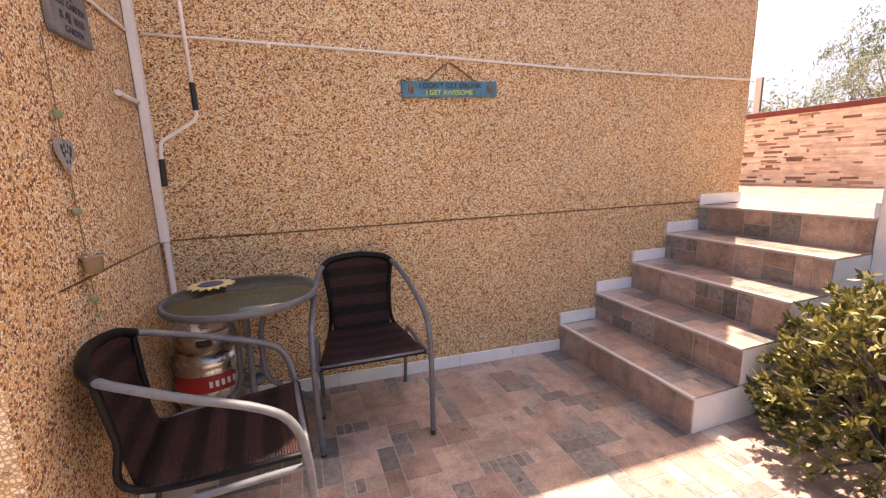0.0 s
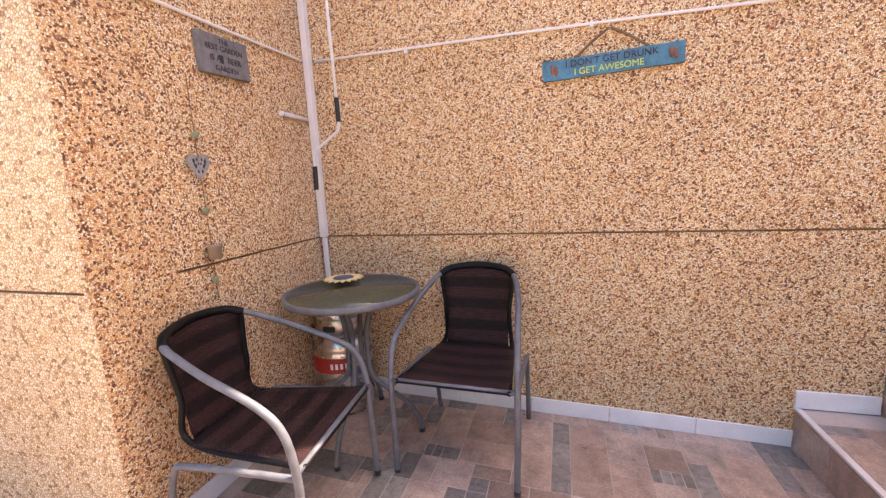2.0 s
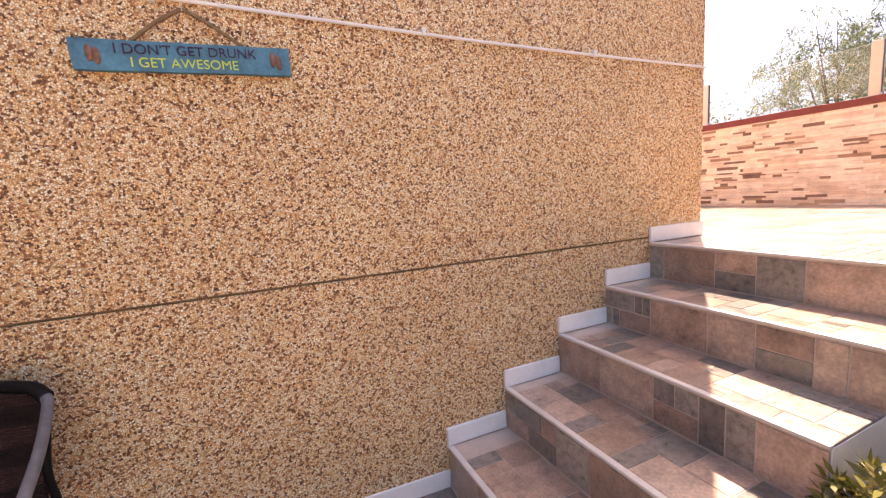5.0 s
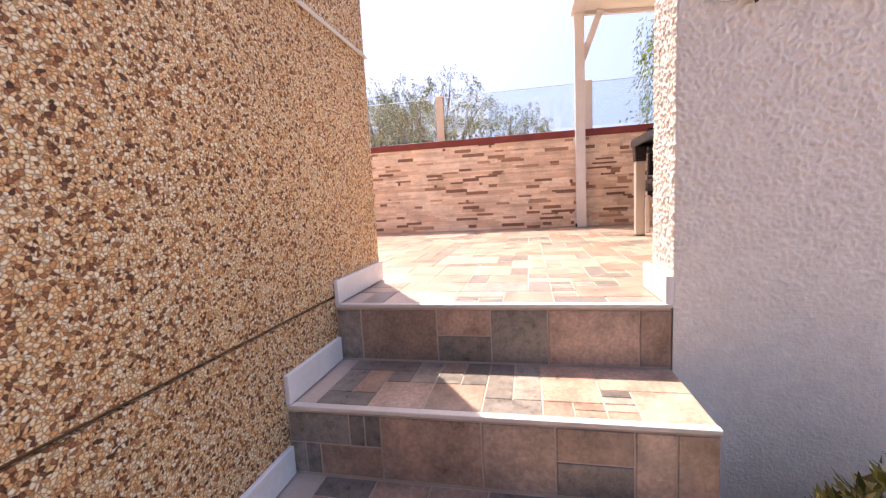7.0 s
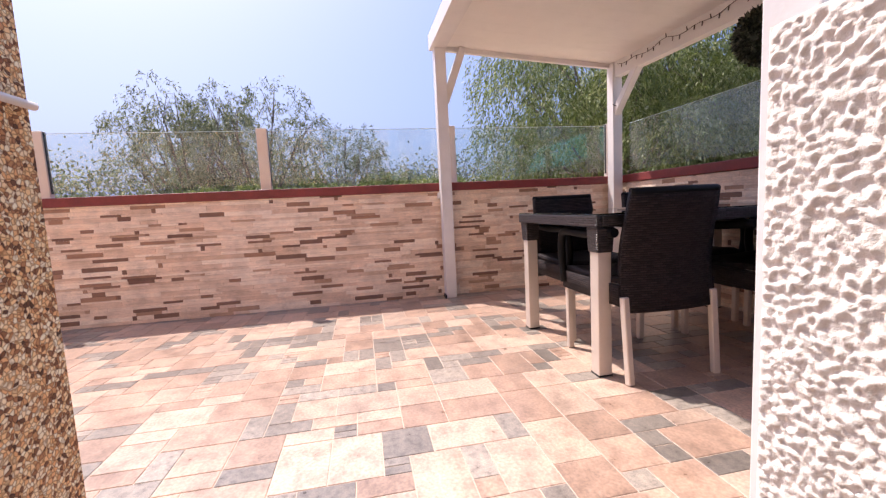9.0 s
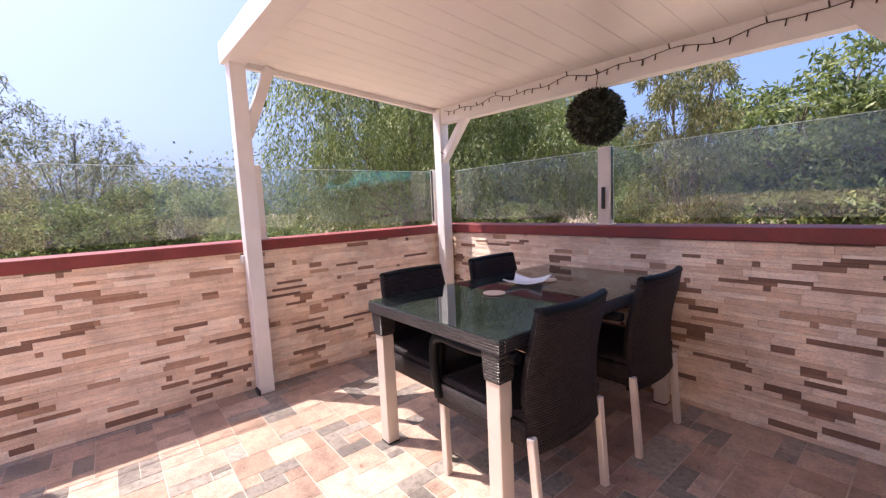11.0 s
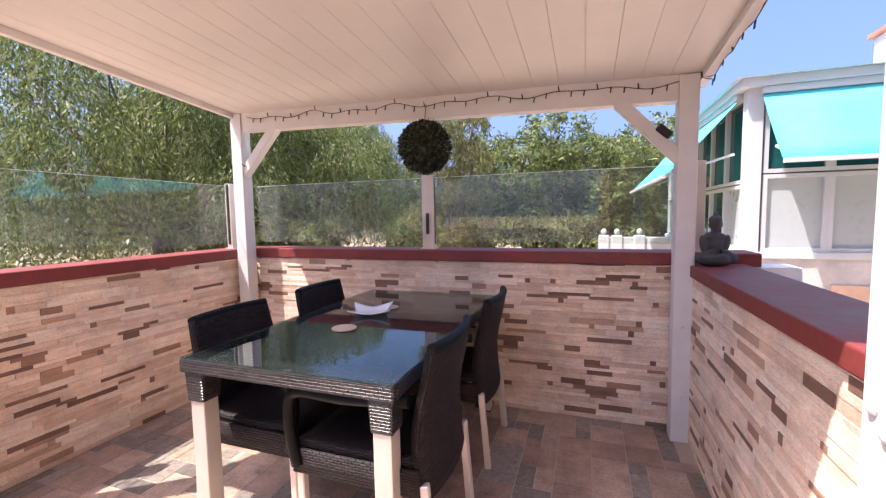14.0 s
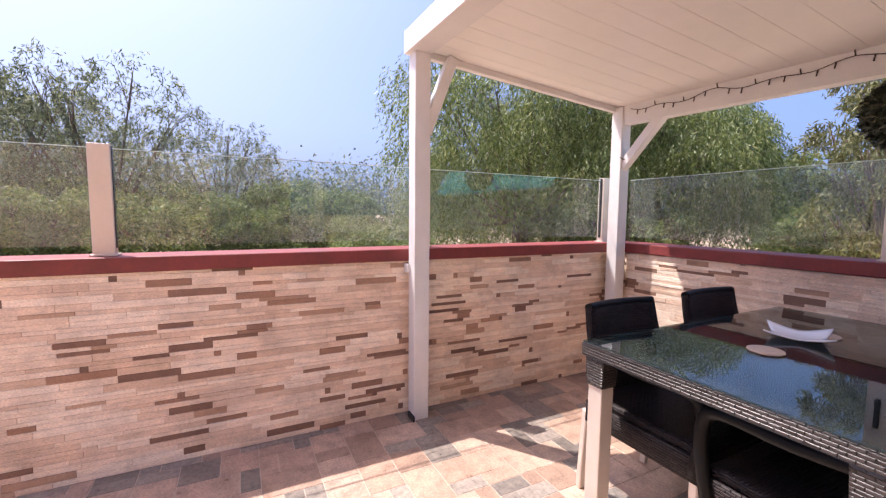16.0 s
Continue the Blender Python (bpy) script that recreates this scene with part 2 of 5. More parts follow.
HOUSEROOF = plain("terracotta_roof", (0.4, 0.2, 0.13), 0.85, spread=0.2, scale=8.0)
CANDLE = plain("old_candle_glass", (0.3, 0.24, 0.17), 0.25, spread=0.2)
BEAD = plain("pale_green_bead", (0.2, 0.23, 0.13), 0.5, spread=0.3, scale=50.0)
GLASS = glass_material("fence_glass", (0.92, 0.96, 0.94), 0.045)
EDGEGLINT = plain("glass_edge_highlight", (0.5, 0.62, 0.57), 0.3, spread=0.05, bumps=0.0)
TABLEGLASS = glass_material("table_glass", (0.62, 0.72, 0.69), 0.008, shine=1.15)
# Olive tint and film put the pebbledash wall's reflection into the glass colour.
BISTROGLASS = glass_material("table_glass_olive_reflection", (0.6, 0.6, 0.42), 0.3, (0.2, 0.19, 0.12))
RATTAN = woven("dark_brown_rattan", (0.017, 0.011, 0.0112), (0.042, 0.029, 0.028), 0.85, 0.5, "UV")
RATTAN_RIM = woven("rattan_rim", (0.022, 0.017, 0.016), (0.06, 0.049, 0.048), 0.8, 0.3, "UV", 0.5)
WICKER = woven("brown_black_wicker", (0.011, 0.006, 0.0055), (0.019, 0.0105, 0.009), 1.0, 0.5, "UV")
BANDS = woven("banded_brown_wicker", (0.014, 0.0072, 0.0068), (0.024, 0.0125, 0.0115), 1.0, 0.5, "UV", bands=0.115)
LEAF_PEPPER = foliage("pepper_tree_leaves", [(0.0, (0.07, 0.1, 0.025)), (0.5, (0.15, 0.2, 0.055)), (0.85, (0.27, 0.32, 0.11)), (1.0, (0.42, 0.44, 0.24))])
LEAF_DRY = foliage("dry_olive_leaves", [(0.0, (0.07, 0.082, 0.025)), (0.5, (0.16, 0.165, 0.055)), (0.85, (0.26, 0.25, 0.1)), (1.0, (0.38, 0.36, 0.2))])
LEAF_GREY = foliage("grey_green_leaves", [(0.0, (0.07, 0.09, 0.045)), (0.6, (0.16, 0.185, 0.1)), (1.0, (0.32, 0.34, 0.22))])
LEAF_PINE = foliage("dark_green_leaves", [(0.0, (0.07, 0.1, 0.03)), (0.6, (0.18, 0.23, 0.07)), (1.0, (0.34, 0.37, 0.15))])
LEAF_BUSH = foliage("yellow_green_leaves", [(0.0, (0.05, 0.052, 0.012)), (0.5, (0.17, 0.155, 0.035)), (0.85, (0.36, 0.3, 0.08)), (1.0, (0.55, 0.48, 0.3))], 0.15)
LEAF_BALL = foliage("artificial_box_leaves", [(0.0, (0.01, 0.014, 0.007)), (0.6, (0.03, 0.04, 0.02)), (1.0, (0.14, 0.155, 0.11))], 0.1)

TERRA_STOPS = [(0.0, (0.28, 0.187, 0.138)), (0.3, (0.35, 0.232, 0.172)), (0.6, (0.41, 0.277, 0.207)), (0.85, (0.47, 0.335, 0.258)), (1.0, (0.37, 0.272, 0.21))]
SLATE_STOPS = [(0.0, (0.15, 0.13, 0.112)), (0.6, (0.22, 0.19, 0.162)), (1.0, (0.32, 0.275, 0.23))]
CREAM_STOPS = [(0.0, (0.64, 0.46, 0.335)), (0.3, (0.74, 0.565, 0.43)), (0.65, (0.81, 0.65, 0.51)), (1.0, (0.86, 0.74, 0.61))]
BROWN_STOPS = [(0.0, (0.18, 0.1, 0.07)), (0.55, (0.27, 0.155, 0.105)), (0.8, (0.37, 0.21, 0.135)), (1.0, (0.52, 0.35, 0.24))]
TERRA = {s: pieces_material("terracotta_tile", TERRA_STOPS, s, 0.36, 13.0, mottling=0.75) for s in (True, False)}
SLATE = {s: pieces_material("slate_tile", SLATE_STOPS, s, 0.36, 38.0, mottling=1.0) for s in (True, False)}
CREAM = {s: pieces_material("cream_stone_strip", CREAM_STOPS, s, 0.75, 14.0, (1, 1, 5), relief=0.5) for s in (True, False)}
BROWN = {s: pieces_material("brown_stone_strip", BROWN_STOPS, s, 0.75, 14.0, (1, 1, 5), relief=0.5) for s in (True, False)}


# ---- mesh helpers ----
def part(name, bm, mat, parent=None, label="", smooth=False):
    me = bpy.data.meshes.new(name)
    bm.to_mesh(me)
    bm.free()
    if smooth:
        for p in me.polygons:
            p.use_smooth = True
    me.materials.append(mat)
    ob = new(name, me)
    if parent is not None:
        ob.parent = parent
    if label:
        ob["label"] = label
    return ob


def from_lists(name, verts, faces, mat, parent=None, label="", smooth=False):
    me = bpy.data.meshes.new(name)
    me.from_pydata(verts, [], faces)
    me.materials.append(mat)
    if smooth:
        for p in me.polygons:
            p.use_smooth = True
    ob = new(name, me)
    if parent is not None:
        ob.parent = parent
    if label:
        ob["label"] = label
    return ob


def thing(name, label, category, group="", at=(0, 0, 0), turn=0):
    ob = new(name)
    ob.empty_display_size = 0.05
    ob.matrix_basis = pose(*at, 0, 0, turn)
    return tagged(ob, label, category, group)


def box(x0, x1, y0, y1, z0, z1, bevel=0.0, bm=None):
    bm = bm or bmesh.new()
    m = Matrix.Translation(((x0 + x1) / 2, (y0 + y1) / 2, (z0 + z1) / 2)) @ Matrix.Diagonal((x1 - x0, y1 - y0, z1 - z0, 1))
    made = bmesh.ops.create_cube(bm, size=1, matrix=m)["verts"]
    if bevel:
        edges = list({e for v in made for e in v.link_edges})
        bmesh.ops.bevel(bm, geom=edges, offset=bevel, segments=2, affect="EDGES", profile=0.5)
    return bm


def bar(a, b, w, h, bevel=0.003, bm=None):
    """A squared bar from a to b."""
    bm = bm or bmesh.new()
    a, b = Vector(a), Vector(b)
    d = b - a
    turn = d.to_track_quat("Z", "Y").to_matrix().to_4x4()
    m = Matrix.Translation((a + b) / 2) @ turn @ Matrix.Diagonal((w, h, d.length, 1))
    made = bmesh.ops.create_cube(bm, size=1, matrix=m)["verts"]
    if bevel:
        edges = list({e for v in made for e in v.link_edges})
        bmesh.ops.bevel(bm, geom=edges, offset=bevel, segments=1, affect="EDGES")
    return bm


def curve_points(pts, steps=6):
    """A smooth line through the points."""
    p = [Vector(q) for q in pts]
    p = [p[0] * 2 - p[1]] + p + [p[-1] * 2 - p[-2]]
    out = []
    for k in range(1, len(p) - 2):
        a, b, c, d = p[k - 1 : k + 3]
        for s in range(steps):
            t = s / steps
            out.append(0.5 * (2 * b + (c - a) * t + (2 * a - 5 * b + 4 * c - d) * t * t + (3 * b - a - 3 * c + d) * t**3))
    return out + [p[-2]]


def tube(pts, radius, sides=10, smooth_steps=6, bm=None, taper=None):
    bm = bm or bmesh.new()
    line = curve_points(pts, smooth_steps) if smooth_steps else [Vector(q) for q in pts]
    rings, up = [], None
    for k, p in enumerate(line):
        d = (line[min(k + 1, len(line) - 1)] - line[max(k - 1, 0)]).normalized()
        if up is None:
            up = d.orthogonal().normalized()
        up = (up - d * up.dot(d)).normalized()
        side = d.cross(up)
        r = radius if taper is None else radius + (taper - radius) * k / (len(line) - 1)
        rings.append([bm.verts.new(p + r * (math.cos(a) * up + math.sin(a) * side)) for a in (2 * math.pi * q / sides for q in range(sides))])
    for a, b in zip(rings, rings[1:]):
        for q in range(sides):
            f = bm.faces.new((a[q], a[(q + 1) % sides], b[(q + 1) % sides], b[q]))
            f.smooth = True
    bm.faces.new(rings[0][::-1])
    bm.faces.new(rings[-1])
    return bm


def lathe(profile, sides=28, centre=(0, 0, 0), bm=None):
    bm = bm or bmesh.new()
    rings = []
    for r, z in profile:
        rings.append([bm.verts.new((centre[0] + r * math.cos(a), centre[1] + r * math.sin(a), centre[2] + z)) for a in (2 * math.pi * q / sides for q in range(sides))])
    for a, b in zip(rings, rings[1:]):
        for q in range(sides):
            f = bm.faces.new((a[q], a[(q + 1) % sides], b[(q + 1) % sides], b[q]))
            f.smooth = True
    bm.faces.new(rings[0][::-1])
    bm.faces.new(rings[-1])
    return bm


def sheet(rows, thick=0.0, bm=None):
    """A skin through rows of points, with thickness and lengths as UV for the weave."""
    bm = bm or bmesh.new()
    uv = bm.loops.layers.uv.verify()
    rows = [[Vector(p) for p in r] for r in rows]
    nr, nc = len(rows), len(rows[0])
    u = [[0.0] * nc for _ in rows]
    v = [[0.0] * nc for _ in rows]
    for i in range(nr):
        for j in range(nc):
            if j:
                u[i][j] = u[i][j - 1] + (rows[i][j] - rows[i][j - 1]).length
            if i:
                v[i][j] = v[i - 1][j] + (rows[i][j] - rows[i - 1][j]).length
    mid = nc // 2
    for i in range(nr):
        shift = u[i][mid]
        u[i] = [q - shift for q in u[i]]
    normal = [[None] * nc for _ in rows]
    for i in range(nr):
        for j in range(nc):
            a = rows[min(i + 1, nr - 1)][j] - rows[max(i - 1, 0)][j]
            b = rows[i][min(j + 1, nc - 1)] - rows[i][max(j - 1, 0)]
            normal[i][j] = b.cross(a).normalized()
    front = [[bm.verts.new(rows[i][j] + normal[i][j] * thick / 2) for j in range(nc)] for i in range(nr)]
    back = [[bm.verts.new(rows[i][j] - normal[i][j] * thick / 2) for j in range(nc)] for i in range(nr)] if thick else front

    def quad(keys, grid, flip):
        ks = keys[::-1] if flip else keys
        f = bm.faces.new([grid[i][j] for i, j in ks])
        f.smooth = True
        for loop, (i, j) in zip(f.loops, ks):
            loop[uv].uv = (u[i][j], v[i][j])

    for i in range(nr - 1):
        for j in range(nc - 1):
            keys = [(i, j), (i, j + 1), (i + 1, j + 1), (i + 1, j)]
            quad(keys, front, False)
            if thick:
                quad(keys, back, True)
    if thick:
        rim = [(0, j) for j in range(nc)] + [(i, nc - 1) for i in range(1, nr)] + [(nr - 1, j) for j in range(nc - 2, -1, -1)] + [(i, 0) for i in range(nr - 2, 0, -1)]
        for (a, b), (c, d) in zip(rim, rim[1:] + rim[:1]):
            f = bm.faces.new((front[a][b], back[a][b], back[c][d], front[c][d]))
            for loop, q in zip(f.loops, ((0, 0), (0, thick), (0.02, thick), (0.02, 0))):
                loop[uv].uv = q
    return bm


def box_uv(bm):
    """Lengths as UV on every face, for the weave."""
    uv = bm.loops.layers.uv.verify()
    for f in bm.faces:
        n = f.normal
        for loop in f.loops:
            p = loop.vert.co
            if abs(n.z) > 0.7:
                loop[uv].uv = (p.x, p.y)
            elif abs(n.x) > abs(n.y):
                loop[uv].uv = (p.y, p.z)
            else:
                loop[uv].uv = (p.x, p.z)
    return bm


def lettering(text, size, mat, parent, m, depth=0.002, name="letters", label=""):
    cu = bpy.data.curves.new("text", "FONT")
    cu.body, cu.size, cu.extrude, cu.align_x, cu.align_y = text, size, depth, "CENTER", "CENTER"
    tmp = new("text", cu)
    me = bpy.data.meshes.new_from_object(tmp.evaluated_get(bpy.context.evaluated_depsgraph_get()))
    bpy.data.objects.remove(tmp)
    me.materials.clear()
    me.materials.append(mat)
    ob = new(name, me)
    ob.parent, ob.matrix_basis = parent, m
    if label:
        ob["label"] = label
    return ob


# ---- setting: ground, walls, stairs, terrace ----
Z = 1.0                                   # terrace level
XA, YF = -2.4, -1.275                     # the court's side wall and the front face beside it
XE = 1.75                                 # end of the long wall
JZ = 1.027                                # joint line in the pebbledash
RISERS = (0.0, 0.315, 0.648, 0.972, 1.305)
STAIR_Y = -1.085
XW, YW, XR = 4.53, -2.9, 1.515            # inner faces of the terrace's low walls
TOP = 1.925                               # underside of their caps
FALL = 0.036                              # the court's floor rises this much per metre towards its corner
SLOPE = pose(0, 0, 0, 0, math.degrees(math.atan(FALL)), 0)


def structure(name, bm, mat, label, category):
    return tagged(part(name, bm, mat), label, category, kind="structure")


ground = structure("ground", box(-900, 900, -900, 900, -0.5, -0.03), SAND, "dry sandy ground with sparse scrub all around", "ground")


def rendered_wall(name, x0, x1, y0, y1, z0, z1, face, mat, label):
    """A pebbledashed wall of two bays with a recessed joint line; face: the axis sides that show it."""
    g = 0.012
    fx0, fx1, fy0, fy1 = (g if c in face else 0.0 for c in ("-x", "+x", "-y", "+y"))
    w = structure(name, box(x0, x1, y0, y1, JZ + 0.005, z1), mat, label, "wall")
    part("lower_bay", box(x0, x1, y0, y1, z0, JZ - 0.005), mat, w)
    part("joint", box(x0 + fx0, x1 - fx1, y0 + fy0, y1 - fy1, JZ - 0.005, JZ + 0.005), JOINT, w, "brown recessed mortar joint")
    return w


rendered_wall("wall_north", XA, XE, 0.0, 0.3, 0, 3.96, ("-y", "+x"), PEBBLE, "tan pebbledash house wall with one joint line")
rendered_wall("wall_west", XA - 0.3, XA, YF + 0.3, 0.3, 0, 3.96, ("+x",), PEBBLE, "tan pebbledash side wall of the shaded court")
rendered_wall("wall_front", -8.0, XA, YF, YF + 0.3, 0, 3.96, ("-y", "+x"), PEBBLE_LIT, "cream pebbledash front wall of the house, its brighter light put into the colour")
rendered_wall("wall_north_return", XE - 0.3, XE, 0.3, 4.2, 0, 3.96, ("+x",), PEBBLE, "tan pebbledash house wall beside the terrace")
# Covers the front wall's end with the darker pebbledash of the shaded side.
part("corner_face", box(XA - 0.02, XA + 0.002, YF + 0.002, YF + 0.3, 0, 3.95), PEBBLE, bpy.data.objects["wall_west"])
structure("roof_slab", box(XA, XE, 0.0, 4.2, 3.965, 3.99), HOUSEWHITE, "flat white roof slab of the house", "roof")
# Unseen block added over the house so the court's side wall stays shaded.
structure("shade_block", box(-8.0, -0.25, 0.001, 4.2, 3.99, 6.8), PEBBLE, "unseen pebbledash block added on the house to shade the court", "wall")
structure("roof_slab_west", box(-8.0, XA - 0.001, YF, 4.2, 3.965, 3.99), HOUSEWHITE, "flat white roof slab of the house front", "roof")

# stairs: a white core, with tiles on it further down
stairs = tagged(new("stairs"), "five tiled steps with white sides up to the terrace", "stairs", kind="structure")
for k, x in enumerate(RISERS):
    x1 = RISERS[k + 1] if k < 4 else 1.52
    part("step", box(x + 0.0045, x1 + 0.0045, STAIR_Y + 0.004, 0, 0.2 * k - 0.02 if k else 0, 0.2 * (k + 1) - 0.0035), GROUT, stairs, "grouted step core")
    b = box(x - 0.004, x + 0.022, STAIR_Y, -0.002, 0.2 * (k + 1) - 0.011, 0.2 * (k + 1) + 0.001, 0.003)
    part("nosing", b, NOSING, stairs, "pale rounded edge strip")
side = bmesh.new()
for k, x in enumerate(RISERS):
    box(x + 0.015, 1.5, STAIR_Y, STAIR_Y + 0.03, 0.2 * k if k else 0, 0.2 * (k + 1) - 0.013, 0, side)
part("side_face", side, PLASTER, stairs, "white plastered stair side")


def skirting(name, x0, x1, y0, y1, z0, z1, n=1, lie=None):
    """White marble skirting in lengths."""
    along_x = x1 - x0 > y1 - y0
    s = tagged(new(name), "white marble skirting along the foot of the wall", "skirting", kind="structure")
    if lie is not None:
        s.matrix_basis = lie
    for q in range(n):
        if along_x:
            a, b2 = x0 + (x1 - x0) * q / n, x0 + (x1 - x0) * (q + 1) / n
            part("slab", box(a + 0.0015, b2 - 0.0015, y0, y1, z0, z1, 0.002), MARBLE, s)
        else:
            a, b2 = y0 + (y1 - y0) * q / n, y0 + (y1 - y0) * (q + 1) / n
            part("slab", box(x0, x1, a + 0.0015, b2 - 0.0015, z0, z1, 0.002), MARBLE, s)


skirting("baseboard_north", XA, 0.0, -0.011, -0.001, 0.0, 0.082, 6, SLOPE)
skirting("baseboard_west", XA + 0.003, XA + 0.016, YF + 0.002, -0.012, -FALL * XA, 0.085 - FALL * XA, 3)
skirting("baseboard_front", -8.0, XA - 0.002, YF - 0.014, YF - 0.001, 0.0, 0.085, 14, SLOPE)
for k, x in enumerate(RISERS):
    x1 = RISERS[k + 1] if k < 4 else XE
    skirting("baseboard_stair_%d" % (k + 1), x - 0.004, x1 - 0.004, -0.016, -0.001, 0.2 * (k + 1) + 0.002, 0.2 * (k + 1) + 0.085)
skirting("baseboard_return", XE + 0.001, XE + 0.014, -0.014, 4.2, Z, Z + 0.085, 8)

structure("terrace_slab", box(1.5, XW + 0.35, YW - 0.3, 4.5, -0.02, Z - 0.0035), GROUT, "concrete slab with grout under the terrace tiles", "floor")
bed = box(-8.0, 0.0, -7.25, 0.0, -0.06, -0.0035)
bed.transform(SLOPE)
box(0.0, 1.5, -7.25, 0.0, -0.06, -0.0035, 0, bed)
structure("court_floor", bed, GROUT, "grouted bed under the courtyard tiles", "floor")


def low_wall(name, x0, x1, y0, y1, label):
    return structure(name, box(x0, x1, y0, y1, 0, TOP), PLASTER, label, "wall")


wall_east = low_wall("wall_east", XW + 0.012, XW + 0.2, YW - 0.2, 4.5, "waist-high terrace wall clad in cream and brown stone strips")
wall_south = low_wall("wall_south", 1.0, XW, YW - 0.2, YW - 0.012, "waist-high wall in stone strips behind the table")
wall_side = low_wall("wall_side", 1.315, XR - 0.012, YW - 0.012, -1.245, "white roughcast wall with stone strips on its terrace side")
structure("wall_far", box(1.5, 4.8, 4.2, 4.4, 0, TOP), PLASTER, "plain white wall closing the terrace", "wall")


def cap(name, x0, x1, y0, y1, z0, z1, label):
    structure(name, box(x0, x1, y0, y1, z0, z1, 0.006), RED, label, "wall cap")


cap("cap_east", XW - 0.012, XW + 0.23, YW - 0.23, 4.5, TOP, 1.995, "dark red painted cap on the terrace wall")
cap("cap_south", 1.18, XW - 0.014, YW - 0.23, YW + 0.012, TOP + 0.003, 1.998, "dark red painted cap on the wall behind the table")
cap("cap_side", 1.25, XR + 0.012, YW + 0.014, -1.25, TOP - 0.04, 1.945, "wide dark red painted cap on the side wall")
wall_side.data.transform(Matrix.Diagonal((1, 1, (TOP - 0.04) / TOP, 1)))
part("end_pillar", box(1.315, 1.52, -1.243, -1.09, 0, 2.02), PLASTER, wall_side)


def roughcast(name, width, height, n, m, mat, depth, seed, fade=None):
    """A thick thrown-plaster face with real lumps, trowelled smoother below the fade heights."""
    rng = np.random.default_rng(seed)
    nx, nz = max(2, int(width * n)), max(2, int(height * n))
    g = rng.random((nz + 1, nx + 1))
    g = (g + np.roll(g, 1, 0) + np.roll(g, 1, 1) + np.roll(np.roll(g, 1, 0), 1, 1)) / 4
    g = np.clip((g - 0.35) / 0.4, 0, 1) ** 1.3 * depth
    if fade:
        up = m.translation.z + height * np.arange(nz + 1) / nz
        g *= (0.12 + 0.88 * np.clip((up - fade[0]) / (fade[1] - fade[0]), 0, 1))[:, None]
    g[0, :] = g[-1, :] = g[:, 0] = g[:, -1] = 0
    verts = [tuple(m @ Vector((width * i / nx, -g[j, i], height * j / nz))) for j in range(nz + 1) for i in range(nx + 1)]
    faces = [(j * (nx + 1) + i, j * (nx + 1) + i + 1, (j + 1) * (nx + 1) + i + 1, (j + 1) * (nx + 1) + i) for j in range(nz) for i in range(nx)]
    return from_lists(name, verts, faces, mat, wall_side, "thick white roughcast", smooth=True)


ROUGH = plain("white_roughcast", (0.82, 0.77, 0.705), 0.9, spread=0.08, scale=20.0, bumps=0.9, fine=110.0)
H = TOP - 0.045
roughcast("roughcast_end", 0.21, 2.02 - 1.085, 250, Matrix.Translation((1.523, -1.089, 1.085)) @ pose(0, 0, 0, 0, 0, 180), ROUGH, 0.0058, 3)
roughcast("roughcast_face", 1.0, H - 0.005, 230, Matrix.Translation((1.314, -1.088, 0.005)) @ pose(0, 0, 0, 0, 0, -90), ROUGH, 0.0075, 4, (0.9, 1.35))
skirting("baseboard_side", 1.306, 1.565, -1.088, -1.066, Z, Z + 0.085)


# ---- light timber shelter over the table ----
def roof_z(x, y):
    return 2.99 + 0.0785 * (y + 2.76) + 0.03 * (x - 4.4)


pergola = thing("pergola", "white-painted timber shelter with a sloping panelled roof over the table", "pergola")
POST = 0.046
PX0, PX1, PY0, PY1 = 1.552, 4.448, -2.808, -1.2
for x, y in ((PX1, PY1), (PX1, PY0), (PX0, PY0), (1.548, PY1)):
    p = part("post", box(x - POST, x + POST, y - POST, y + POST, Z, roof_z(x, y) - 0.002, 0.004), WHITE, pergola)
    s = -1 if x > 3 else 1
    part("foot_bracket", box(x - 0.065, x + 0.02, y + (0.046 if y > -2 else -0.06), y + (0.06 if y > -2 else -0.046), Z, Z + 0.035, 0.004), BLACK, pergola, "small black foot bracket") if x > 3 and y > -2 else None
for x, y, dx, dy in ((PX1, PY0, -1, 0), (PX0, PY0, 1, 0), (PX1, PY1, 0, -1), (1.548, PY1, 0, -1), (PX1, PY1, -1, 0)):
    if (x, y, dx) == (PX1, PY1, -1):
        continue
    zt = roof_z(x + dx * 0.36, y + dy * 0.2) - (0.05 if dx else 0.008)
    a = Vector((x + dx * 0.02, y + dy * 0.03, zt - (0.38 if dx else 0.44)))
    b = Vector((x + dx * 0.38, y + dy * 0.2, zt))
    part("brace", bar(a, b, 0.062, 0.062, 0.004), WHITE, pergola)


def sloped(x0, x1, y0, y1, low, high, bevel=0.0):
    """A slab that follows the roof's slope, from low to high above its underside."""
    bm = box(x0, x1, y0, y1, 0, 1, bevel)
    for v in bm.verts:
        v.co.z = roof_z(v.co.x, v.co.y) + low + (high - low) * v.co.z
    return bm


